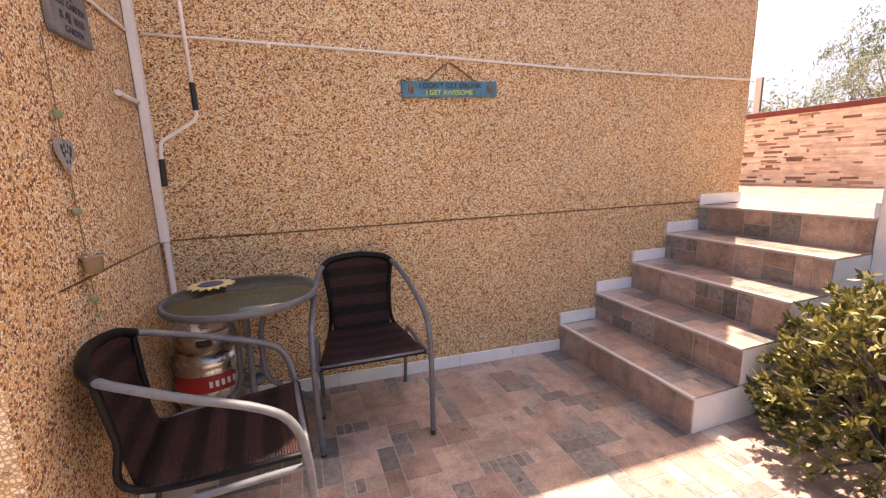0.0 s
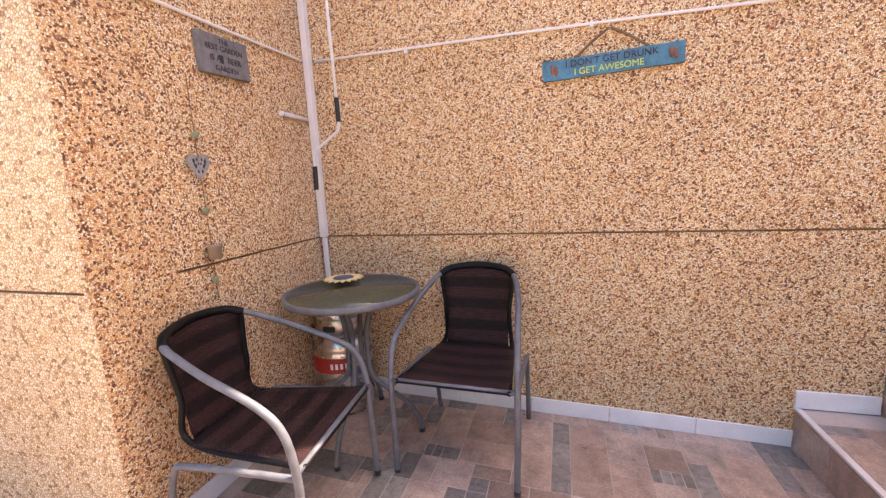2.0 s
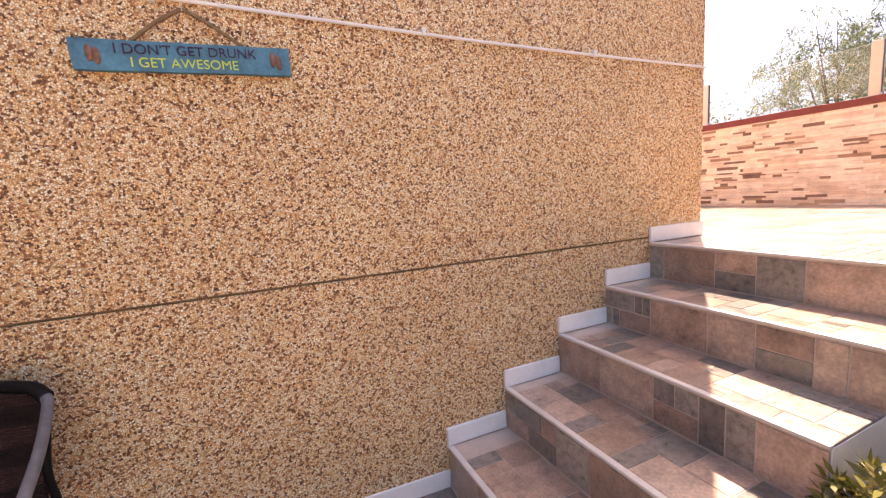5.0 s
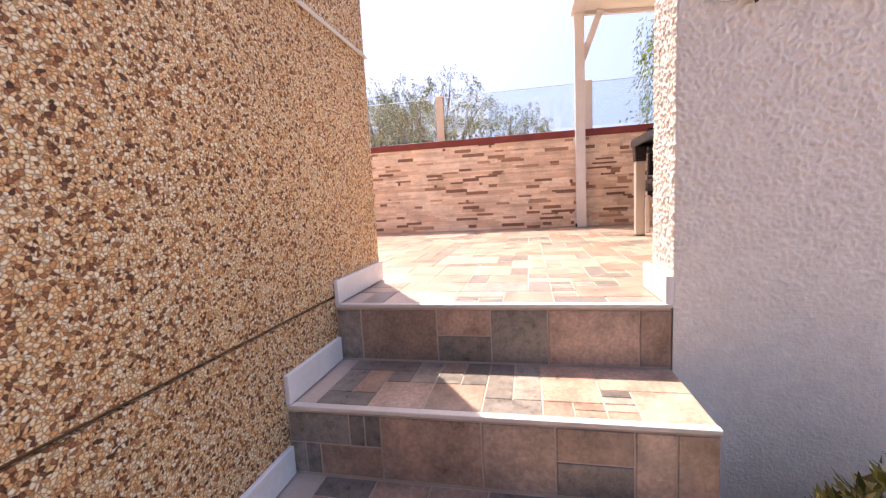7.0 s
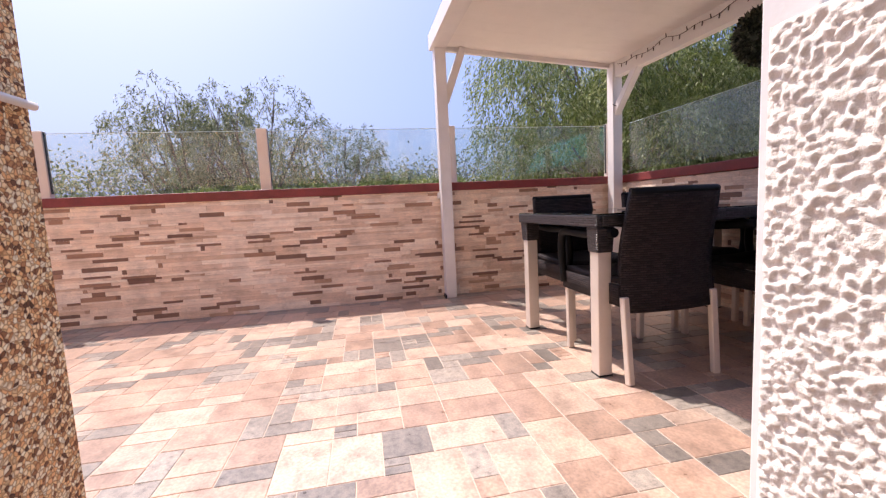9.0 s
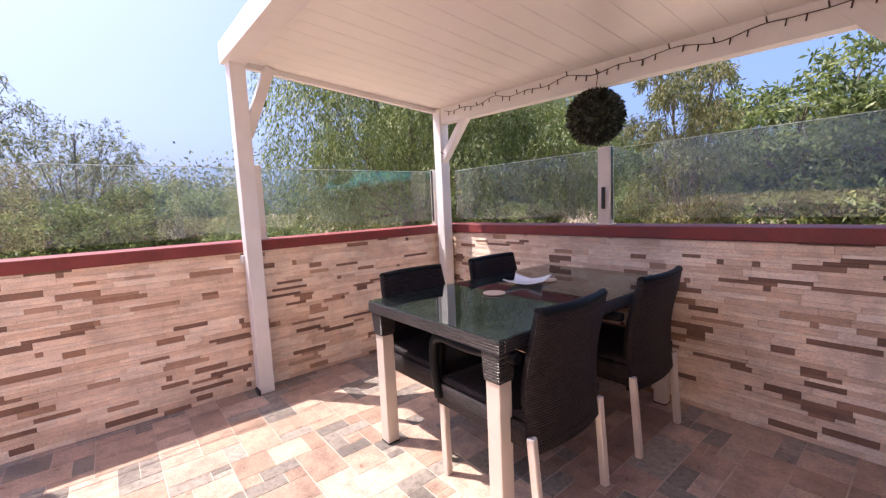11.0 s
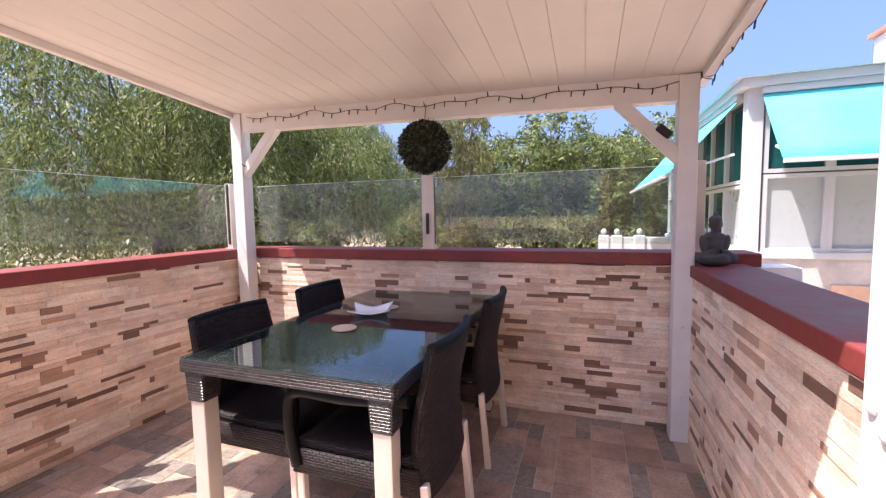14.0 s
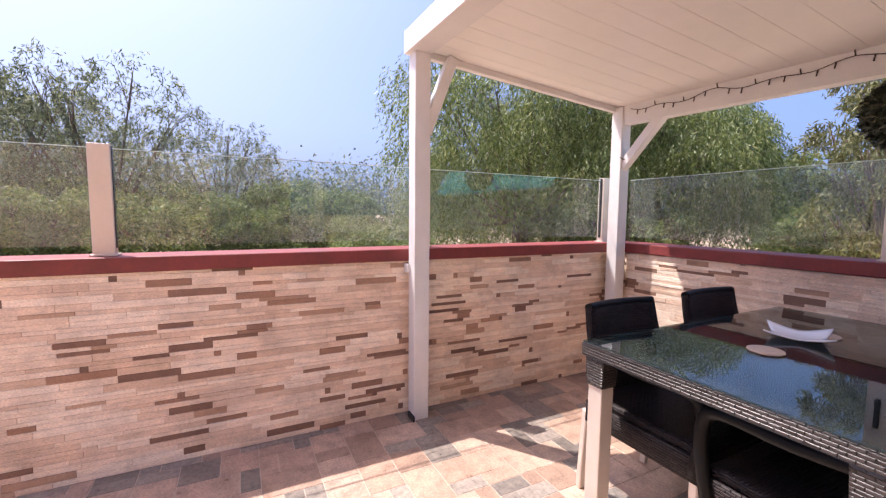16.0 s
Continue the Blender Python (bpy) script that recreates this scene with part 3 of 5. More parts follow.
for y, z, x in ((-1.215, 1.9, 1.594), (-1.18, 1.87, 1.594)):
    part("bolt_cap", lathe([(0.0, 0.0), (0.012, 0.0), (0.011, 0.005), (0.006, 0.009), (0.0, 0.01)], 14), WHITE, pergola).matrix_basis = pose(x, y, z, 0, 90, 0)
for x, y in ((PX1, PY0), (PX0, PY0), (PX1, PY1)):
    for z in (1.25, 1.62):
        part("bolt_cap", lathe([(0.0, 0.0), (0.008, 0.0), (0.007, 0.004), (0.0, 0.006)], 12), WHITE, pergola).matrix_basis = pose(x, y + 0.0465, z, -90, 0, 0)
part("wall_tie", box(PX1 + 0.02, XW - 0.003, PY1 + 0.0465, PY1 + 0.062, 1.86, 1.91, 0.003), WHITE, pergola, "small white bracket on the wall")
part("beam_south", sloped(PX0 + POST, PX1 - POST, PY0 - 0.03, PY0 + 0.03, -0.128, -0.001, 0), WHITE, pergola)
part("beam_north", sloped(PX0 + POST, PX1 - POST, PY1 - 0.05, PY1 + 0.046, -0.034, -0.001, 0), WHITE, pergola)
part("roof_deck", sloped(1.5, 4.46, -2.86, -1.1545, 0.016, 0.055), WHITE_ROOF, pergola)
x = 1.5
while x < 4.44:
    part("roof_board", sloped(x + 0.0008, min(x + 0.135, 4.46) - 0.0008, -2.86, -1.1545, 0.0, 0.015), WHITE_ROOF, pergola)
    x += 0.135
part("fascia", sloped(4.46, 4.5, -2.9, -1.125, -0.035, 0.085), WHITE, pergola)
part("fascia", sloped(1.46, 1.5, -2.9, -1.125, -0.035, 0.085), WHITE, pergola)
part("fascia", sloped(1.5, 4.46, -1.154, -1.125, -0.035, 0.085), WHITE, pergola)
part("fascia", sloped(1.5, 4.46, -2.9, -2.86, -0.02, 0.085), WHITE, pergola)


# ---- glass windbreak on the walls ----
def glass_fence(name, posts, along, fixed, panes, label):
    f = thing(name, label, "glass fence")
    for q in posts:
        if along == "y":
            part("fence_post", box(fixed - 0.025, fixed + 0.025, q - 0.042, q + 0.042, 1.995, 2.495, 0.004), ALU, f)
            part("gasket", box(fixed - 0.012, fixed + 0.012, q - 0.0445, q + 0.0445, 2.03, 2.49), BLACK, f)
            part("base_plate", box(fixed - 0.04, fixed + 0.04, q - 0.05, q + 0.05, 1.995, 2.003, 0.002), ALU, f)
        else:
            part("fence_post", box(q - 0.042, q + 0.042, fixed - 0.025, fixed + 0.025, 1.998, 2.495, 0.004), ALU, f)
            part("gasket", box(q - 0.0445, q + 0.0445, fixed - 0.012, fixed + 0.012, 2.03, 2.49), BLACK, f)
            part("base_plate", box(q - 0.05, q + 0.05, fixed - 0.04, fixed + 0.04, 1.998, 2.006, 0.002), ALU, f)
    for a, b in panes:
        bm = box(fixed - 0.004, fixed + 0.004, a, b, 2.04, 2.475) if along == "y" else box(a, b, fixed - 0.004, fixed + 0.004, 2.04, 2.475)
        g = part("pane", bm, GLASS, f, "clear greenish glass pane")
        g.visible_shadow = False
        # Pale strip on the pane's top edge paints in its highlight.
        bm = box(fixed - 0.004, fixed + 0.004, a, b, 2.4755, 2.479) if along == "y" else box(a, b, fixed - 0.004, fixed + 0.004, 2.4755, 2.479)
        part("edge_highlight", bm, EDGEGLINT, g, "glass edge with its highlight painted as a pale strip")
    return f


glass_fence("glass_fence", (0.27, -1.3, -2.87, 1.84, 3.4), "y", XW + 0.1, ((-2.82, -1.345), (-1.255, 0.225), (0.315, 1.795), (1.885, 3.355)), "low glass windbreak in aluminium posts on the east wall")
south_fence = glass_fence("glass_fence", (3.04, 1.46), "x", YW - 0.1, ((3.085, 4.5), (1.505, 2.995)), "low glass windbreak in aluminium posts behind the table")
part("latch", box(3.03, 3.05, YW - 0.075, YW - 0.06, 2.1, 2.24, 0.004), BLACK, south_fence, "black latch handle")


# ---- court: table, chairs, keg, things on the walls ----
def bistro_chair():
    c = thing("bistro_chair", "grey tubular armchair with dark brown woven seat and back", "chair", "chairs round the bistro table")
    for s in (-1, 1):
        part("front_leg", tube([(s * 0.262, -0.285, 0), (s * 0.268, -0.275, 0.25), (s * 0.27, -0.268, 0.46), (s * 0.268, -0.235, 0.6), (s * 0.258, -0.15, 0.675), (s * 0.236, 0.04, 0.755), (s * 0.204, 0.185, 0.815), (s * 0.186, 0.225, 0.83)], 0.0135), GREYTUBE, c, "worn grey tube forming leg and armrest")
        part("rear_leg", tube([(s * 0.266, -0.268, 0.43), (s * 0.26, -0.1, 0.427), (s * 0.255, 0.13, 0.42), (s * 0.252, 0.19, 0.385), (s * 0.248, 0.235, 0.2), (s * 0.245, 0.27, 0)], 0.0115), GREYTUBE, c)
        part("foot_cap", lathe([(0.0145, 0), (0.0145, 0.02), (0.014, 0.022)], 10, (s * 0.262, -0.285, 0.0)), BLACK, c, "black plastic foot cap")
        part("foot_cap", lathe([(0.0125, 0), (0.0125, 0.02), (0.012, 0.022)], 10, (s * 0.245, 0.27, 0.0)), BLACK, c, "black plastic foot cap")
    part("front_rail", tube([(-0.268, -0.27, 0.455), (0.268, -0.27, 0.455)], 0.0115, smooth_steps=0), GREYTUBE, c)
    part("top_rail", tube([(-0.188, 0.224, 0.828), (-0.135, 0.262, 0.855), (0, 0.285, 0.868), (0.135, 0.262, 0.855), (0.188, 0.224, 0.828)], 0.019), WICKER, c, "wicker-wrapped top rail", True)

    def skin(z_or_y, kind):
        rows = []
        for q in z_or_y:
            row = []
            for k in range(-6, 7):
                f = k / 6
                if kind == "back":
                    t = (q - 0.44) / 0.42
                    half = 0.16 + 0.024 * t - 0.01 * math.sin(math.pi * t)
                    row.append((f * half, 0.187 + 0.09 * t + 0.01 * math.sin(t * 3.1) - 0.045 * f * f * t, q - 0.03 * f * f * t))
                else:
                    t = (q + 0.285) / 0.475
                    half = 0.24 - 0.05 * t
                    row.append((f * half, q, 0.462 - 0.012 * t - 0.014 * (1 - f * f) * math.sin(math.pi * t) + (0.012 if t < 0.02 else 0) - (0.02 if t < 0.01 else 0)))
            rows.append(row)
        return rows

    for name, lo, hi, kind in (("backrest", 0.44, 0.86, "back"), ("seat", -0.287, 0.19, "seat")):
        part(name, sheet(skin([lo + (hi - lo) * q / 24 for q in range(25)], kind), 0.006), BANDS, c, "dark brown banded weave")
    part("side_weave", tube([(-0.24, -0.28, 0.455), (-0.18, 0.18, 0.447), (-0.165, 0.212, 0.62), (-0.188, 0.23, 0.83)], 0.011), WICKER, c)
    part("side_weave", tube([(0.24, -0.28, 0.455), (0.18, 0.18, 0.447), (0.165, 0.212, 0.62), (0.188, 0.23, 0.83)], 0.011), WICKER, c)
    return c


chair = bistro_chair()
SQUAT = Matrix.Diagonal((1, 1, 0.95, 1))
chair.matrix_basis = pose(-1.458, -0.358, FALL * 1.458, 0, 0, -2) @ SQUAT
copy_thing(chair, pose(-2.068, -0.965, FALL * 2.068, 0, 0, 94) @ SQUAT)

bistro = thing("bistro_table", "small round grey metal table with a mottled glass top", "table")
bistro.matrix_basis = pose(-2.008, -0.398, FALL * 2.008) @ Matrix.Diagonal((1, 1, 0.912, 1))
part("rim", lathe([(0.305, 0.79), (0.322, 0.788), (0.326, 0.8), (0.326, 0.818), (0.318, 0.822), (0.312, 0.817), (0.305, 0.815)], 64), GREYTUBE, bistro, "grey metal rim")
part("glass_top", lathe([(0.0, 0.806), (0.308, 0.806), (0.308, 0.816), (0.0, 0.8165)], 64), BISTROGLASS, bistro, "mottled glass, the wall's olive reflection put into its colour")
part("hub", lathe([(0.0, 0.33), (0.05, 0.33), (0.055, 0.345), (0.05, 0.36), (0.0, 0.36)], 20), GREYTUBE, bistro)
part("under_plate", lathe([(0.0, 0.775), (0.11, 0.775), (0.11, 0.787), (0.0, 0.787)], 24), BLACK, bistro)
for angle in (10, 98, 188, 273):
    a = radians(angle)
    ux, uy = math.cos(a), math.sin(a)
    part("leg", tube([(ux * r, uy * r, z) for r, z in ((0.3, 0.0), (0.29, 0.07), (0.235, 0.17), (0.12, 0.27), (0.062, 0.34), (0.05, 0.45), (0.055, 0.6), (0.1, 0.785))], 0.013), GREYTUBE, bistro)
    part("foot_cap", lathe([(0.015, 0), (0.015, 0.018), (0.014, 0.02)], 10, (ux * 0.3, uy * 0.3, 0.0)), BLACK, bistro)
    part("cross_brace", tube([(ux * 0.05, uy * 0.05, 0.4), (uy * 0.05, -ux * 0.05, 0.4)], 0.006, 8, 0), GREYTUBE, bistro)

flower = thing("sunflower_mat", "yellow felt sunflower mat with a grey centre on the table", "table mat", at=(-2.17, -0.2, 0.8185))
for k in range(17):
    a = 2 * math.pi * k / 17
    rows = [[(r * math.cos(a) - w * q * math.sin(a), r * math.sin(a) + w * q * math.cos(a), z) for q in (-1, 0, 1)] for r, w, z in ((0.04, 0.011, 0.004), (0.07, 0.017, 0.007), (0.092, 0.011, 0.006), (0.108, 0.001, 0.004))]
    part("petal", sheet(rows, 0.004), YELLOW, flower)
part("centre", lathe([(0.0, 0.0), (0.058, 0.0), (0.06, 0.006), (0.05, 0.012), (0.0, 0.014)], 28), DARKCORE, flower, "grey flower centre")

keg = thing("beer_keg", "battered stainless steel keg with a red label under the table", "keg")
keg.matrix_basis = pose(-2.222, -0.185, FALL * 2.222) @ Matrix.Diagonal((1, 1, 0.88, 1))
part("body", lathe([(0.13, 0.0), (0.15, 0.005), (0.152, 0.05), (0.143, 0.07), (0.16, 0.09), (0.165, 0.13), (0.16, 0.165), (0.1635, 0.175), (0.1635, 0.39), (0.157, 0.4), (0.166, 0.425), (0.162, 0.455), (0.14, 0.5), (0.1, 0.515), (0.0, 0.52)], 40), STEEL, keg)
part("collar", lathe([(0.134, 0.5), (0.144, 0.505), (0.144, 0.61), (0.138, 0.62), (0.13, 0.615), (0.13, 0.5)], 40), STEEL, keg, "rolled steel handle collar")
# No opening is cut: a black block paints the hand hole's shade.
part("hole_shade", box(-0.02, 0.05, -0.149, -0.138, 0.545, 0.58, 0.008), BLACK, keg, "black block for the shade in the hand hole")
lab = bmesh.new()
n = 16
va = [[lab.verts.new((0.1645 * math.cos(radians(-150 + 7 * q)), 0.1645 * math.sin(radians(-150 + 7 * q)), z)) for q in range(n)] for z in (0.29, 0.385)]
for q in range(n - 1):
    lab.faces.new((va[0][q], va[0][q + 1], va[1][q + 1], va[1][q]))
part("label_band", lab, REDLABEL, keg, "red printed band", True)
lab = bmesh.new()
for q in range(5):
    a = radians(-82 + 9 * q)
    box(-0.007, 0.007, -0.001, 0.001, -0.017, 0.017, 0, lab)
    bmesh.ops.transform(lab, matrix=Matrix.Translation((0.166 * math.cos(a), 0.166 * math.sin(a), 0.335)) @ pose(0, 0, 0, 0, 0, -82 + 9 * q + 90), verts=lab.verts[-8:])
part("print_marks", lab, MARBLE, keg, "white unreadable print")

duct = thing("cable_duct", "white square plastic cable duct in the corner of the court", "cable duct")
part("upper_length", box(XA + 0.004, XA + 0.041, -0.041, -0.002, JZ, 3.95, 0.003), WHITE, duct)
part("lower_length", box(XA + 0.017, XA + 0.04, -0.04, -0.016, 0.09, JZ - 0.003, 0.004), WHITE, duct)
part("lid_line", box(XA + 0.042, XA + 0.0435, -0.03, -0.014, JZ, 3.95), WHITE, duct)

line = thing("wall_cable", "thin white cable clipped along the pebbledash walls", "cable")
part("long_run", tube([(XA + 0.06, -0.01, 2.0), (-1.1, -0.01, 1.988), (0.3, -0.01, 1.963), (XE - 0.003, -0.01, 1.966)], 0.0068, 8), WHITE, line)
part("short_run", tube([(XA + 0.01, -0.06, 1.998), (XA + 0.01, -0.6, 1.986), (XA + 0.01, YF + 0.003, 1.98)], 0.0068, 8), WHITE, line)
for x in (-1.8, -0.9, 0.0, 0.9):
    part("clip", box(x - 0.008, x + 0.008, -0.021, -0.001, 1.965 - 0.006 * x - 0.004, 1.985 - 0.006 * x + 0.004, 0.002), WHITE, line)
stub = thing("conduit_stub", "short white conduit stub on the side wall", "conduit")
part("pipe", tube([(XA + 0.012, -0.275, 1.692), (XA + 0.012, -0.06, 1.688)], 0.0105, 10, 0), WHITE, stub)
part("end_cap", tube([(XA + 0.012, -0.285, 1.692), (XA + 0.012, -0.268, 1.692)], 0.013, 10, 0), WHITE, stub)

crank = thing("awning_crank", "white metal awning crank rod with black grips hanging down", "crank")
CY = -0.165
part("rod", tube([(-2.155, CY, 3.9), (-2.147, CY, 2.4), (-2.138, CY, 1.757)], 0.008, 8, 2), WHITE, crank)
part("upper_grip", tube([(-2.138, CY, 1.762), (-2.138, CY, 1.752), (-2.137, CY, 1.705), (-2.136, CY, 1.65), (-2.136, CY, 1.642)], 0.013, 10, 2), BLACK, crank, "black plastic grip")
part("bent_arm", tube([(-2.136, CY, 1.645), (-2.138, CY, 1.62), (-2.158, CY, 1.59), (-2.258, CY, 1.526), (-2.292, CY, 1.5), (-2.3, CY, 1.46), (-2.302, CY, 1.42)], 0.008, 8), WHITE, crank)
part("lower_grip", tube([(-2.302, CY, 1.425), (-2.302, CY, 1.417), (-2.304, CY, 1.36), (-2.306, CY, 1.31), (-2.306, CY, 1.302)], 0.013, 10, 2), BLACK, crank, "black plastic grip")
part("wall_bracket", bar((-2.155, CY - 0.02, 3.9), (-2.155, -0.001, 3.9), 0.04, 0.04), WHITE, crank)

sign = thing("wooden_sign", "worn blue wooden plank sign hung on the wall by rope", "sign", at=(-0.818, -0.013, 1.806))
sign.matrix_basis = pose(-0.818, -0.013, 1.806, 0, -2.0, 0)
plank = box(-0.3, 0.3, -0.011, 0.011, -0.044, 0.044)
bmesh.ops.subdivide_edges(plank, edges=plank.edges[:], cuts=6, use_grid_fill=True)
for v in plank.verts:
    k = noise.noise(v.co * 17)
    v.co.z += 0.003 * k * (abs(v.co.z) > 0.04)
    v.co.x += 0.005 * k * (abs(v.co.x) > 0.29)
part("plank", plank, BLUEWOOD, sign)
lettering("I DON'T GET DRUNK", 0.041, PURPLE, sign, pose(0.0, -0.012, 0.018, 90), name="letters", label="purple painted words")
lettering("I GET AWESOME", 0.04, LIME, sign, pose(-0.01, -0.012, -0.02, 90), name="letters", label="lime green painted words")
for x in (-0.245, 0.255):
    fl = bmesh.new()
    for dx, dz, tilt in ((-0.009, 0.004, 12), (0.008, -0.004, -8)):
        made = lathe([(0.0, -0.0015), (0.0095, -0.0015), (0.0095, 0.0015), (0.0, 0.0015)], 14)
        bmesh.ops.transform(made, matrix=Matrix.Translation((x + dx, -0.0125, dz)) @ pose(0, 0, 0, 90, 0, 0) @ Matrix.Diagonal((1, 2.6, 1, 1)), verts=made.verts)
        tmp = bpy.data.meshes.new("tmp")
        made.to_mesh(tmp)
        made.free()
        fl.from_mesh(tmp)
        bpy.data.meshes.remove(tmp)
    part("painted_sandals", fl, BROWNPAINT, sign, "brown painted flip-flop shapes")
part("rope", tube([(-0.15, -0.004, 0.044), (-0.08, -0.004, 0.1), (-0.012, 0.0, 0.144), (0.0, 0.002, 0.147), (0.012, 0.0, 0.144), (0.075, -0.004, 0.105), (0.16, -0.004, 0.044)], 0.006, 8, 4), ROPE, sign, "twisted jute rope")
part("nail", lathe([(0.0, 0.0), (0.004, 0.0), (0.004, 0.012), (0.0, 0.012)], 8, (0, -0.0, 0.143)), STEEL, sign)

plaque = thing("garden_plaque", "grey weathered wall plaque with engraved lettering", "plaque")
plaque.matrix_basis = pose(XA + 0.012, -0.625, 1.868, 0, 0, 90) @ pose(0, 0, 0, 0, -2.5, 0)
part("slab", box(-0.135, 0.135, -0.012, 0.01, -0.078, 0.078, 0.005), SLATEGREY, plaque)
for text, z, size in (("THE", 0.054, 0.03), ("BEST GARDEN", 0.026, 0.031), ("IS A    BEER", -0.014, 0.034), ("GARDEN", -0.052, 0.031)):
    lettering(text, size, LETTER, plaque, pose(0.0, -0.0125, z, 90), 0.001)
part("mug_mark", box(-0.035, -0.014, -0.0138, -0.0125, -0.03, 0.002, 0.0), LETTER, plaque, "engraved beer glass")

garland = thing("heart_hanger", "pale wooden heart and candle jar hanging on a string", "wall hanging")
GX, GY = XA + 0.018, -0.828
part("string", tube([(GX, GY - 0.002, 1.76), (GX, GY, 1.5), (GX, GY + 0.004, 1.2), (GX, GY + 0.004, 0.9)], 0.0018, 6, 2), ROPE, garland)
hb = bmesh.new()
ring = []
for k in range(36):
    a = 2 * math.pi * k / 36
    ring.append((0.0031 * 16 * math.sin(a) ** 3, 0.0036 * (13 * math.cos(a) - 5 * math.cos(2 * a) - 2 * math.cos(3 * a) - math.cos(4 * a))))
fr = [hb.verts.new((GX + 0.004, GY + p, 1.42 + q)) for p, q in ring]
bk = [hb.verts.new((GX - 0.004, GY + p, 1.42 + q)) for p, q in ring]
hb.faces.new(fr)
hb.faces.new(bk[::-1])
for k in range(36):
    hb.faces.new((fr[k], bk[k], bk[(k + 1) % 36], fr[(k + 1) % 36]))
bmesh.ops.recalc_face_normals(hb, faces=hb.faces)
part("heart", hb, plain("whitewashed_grey_wood", (0.27, 0.26, 0.25), 0.8, spread=0.3, scale=40.0), garland, "whitewashed grey wooden heart")
# The heart is solid; dark discs on it paint the cut-outs' shade.
cut = bmesh.new()
for s in (-1, 1):
    for p, q, r in ((0.026, 0.016, 0.007), (0.018, -0.004, 0.006), (0.009, -0.024, 0.005), (0.011, 0.022, 0.005), (0.024, 0.003, 0.004), (0.006, 0.006, 0.004)):
        d = lathe([(0.0, 0.0), (r, 0.0), (r, 0.0012), (0.0, 0.0012)], 10)
        bmesh.ops.transform(d, matrix=Matrix.Translation((GX + 0.0042, GY + s * p, 1.42 + q)) @ pose(0, 0, 0, 0, 90, 0) @ Matrix.Diagonal((1.4, 0.7, 1, 1)), verts=d.verts)
        tmp = bpy.data.meshes.new("tmp")
        d.to_mesh(tmp)
        d.free()
        cut.from_mesh(tmp)
        bpy.data.meshes.remove(tmp)
part("cutwork_shade", cut, LETTER, garland, "dark discs for the shade in the scrolled cut-outs")
for z, r in ((1.535, 0.014), (1.245, 0.014), (0.965, 0.013), (1.3, 0.006), (0.91, 0.008)):
    part("bead", lathe([(0.001, -r), (r * 0.75, -r * 0.7), (r, 0), (r * 0.75, r * 0.7), (0.001, r)], 12, (GX, GY + 0.002, z)), BEAD, garland)
part("jar", lathe([(0.0, 0.0), (0.024, 0.0), (0.028, 0.05), (0.031, 0.052), (0.031, 0.058), (0.026, 0.058), (0.024, 0.006), (0.0, 0.005)], 20, (GX + 0.014, GY + 0.004, 1.05)), CANDLE, garland, "small dusty candle jar")
part("jar_wire", tube([(GX + 0.014, GY - 0.04, 1.108), (GX + 0.014, GY + 0.004, 1.106), (GX + 0.014, GY + 0.05, 1.108)], 0.002, 6, 2), STEEL, garland)

vent = thing("wall_vent", "white louvred vent grille on the front wall", "vent")
part("frame", box(-3.27, -2.985, YF - 0.008, YF - 0.0005, 1.175, 1.345, 0.003), WHITE, vent)
for k in range(9):
    z = 1.192 + 0.0165 * k
    part("louvre", bar((-3.25, YF - 0.012, z), (-3.005, YF - 0.012, z), 0.002, 0.013, 0), WHITE, vent)

scroll = thing("metal_wall_ornament", "black wrought iron scroll ornament on the roughcast wall", "ornament")
SX, SY, SZ = 1.292, -1.2, 1.86
part("scroll", tube([(SX, SY + 0.08 * math.cos(a) * (1 - a / 14), SZ + 0.01 + 0.07 * math.sin(a) * (1 - a / 14)) for a in [q * 0.4 for q in range(22)]], 0.003, 6, 2), STEEL, scroll)
part("leaf", sheet([[(SX - 0.002, SY - 0.07 + w * q, SZ - 0.03 + z) for q in (-1, 0, 1)] for z, w in ((-0.02, 0.002), (0.0, 0.016), (0.03, 0.022), (0.06, 0.012), (0.08, 0.002))], 0.002), BLACK, scroll)
part("stem", tube([(SX, SY - 0.07, SZ - 0.05), (SX, SY - 0.05, SZ + 0.0), (SX, SY, SZ + 0.05)], 0.0035, 6, 3), BLACK, scroll)


# ---- terrace: dining set, ball, statue, string lights ----
dining = thing("dining_table", "dark rattan dining table with a glass top and pale metal legs", "table")
TX0, TX1, TY0, TY1, TT = 2.56, 3.428, -2.878, -1.445, 1.722
part("glass_top", box(TX0 + 0.004, TX1 - 0.004, TY0 + 0.004, TY1 - 0.004, TT - 0.006, TT, 0.002), TABLEGLASS, dining, "tinted glass sheet")
part("woven_top", box_uv(box(TX0 + 0.006, TX1 - 0.006, TY0 + 0.006, TY1 - 0.006, TT - 0.03, TT - 0.0075)), RATTAN, dining)
for name, a in (("apron", (TX0, TX1, TY1 - 0.028, TY1)), ("apron", (TX0, TX1, TY0, TY0 + 0.028)), ("apron", (TX0, TX0 + 0.028, TY0 + 0.029, TY1 - 0.029)), ("apron", (TX1 - 0.028, TX1, TY0 + 0.029, TY1 - 0.029))):
    bm = box(a[0], a[1], a[2], a[3], TT - 0.058, TT - 0.0065, 0.007)
    part(name, box_uv(bm), RATTAN_RIM, dining, "glossy braided rattan rim")
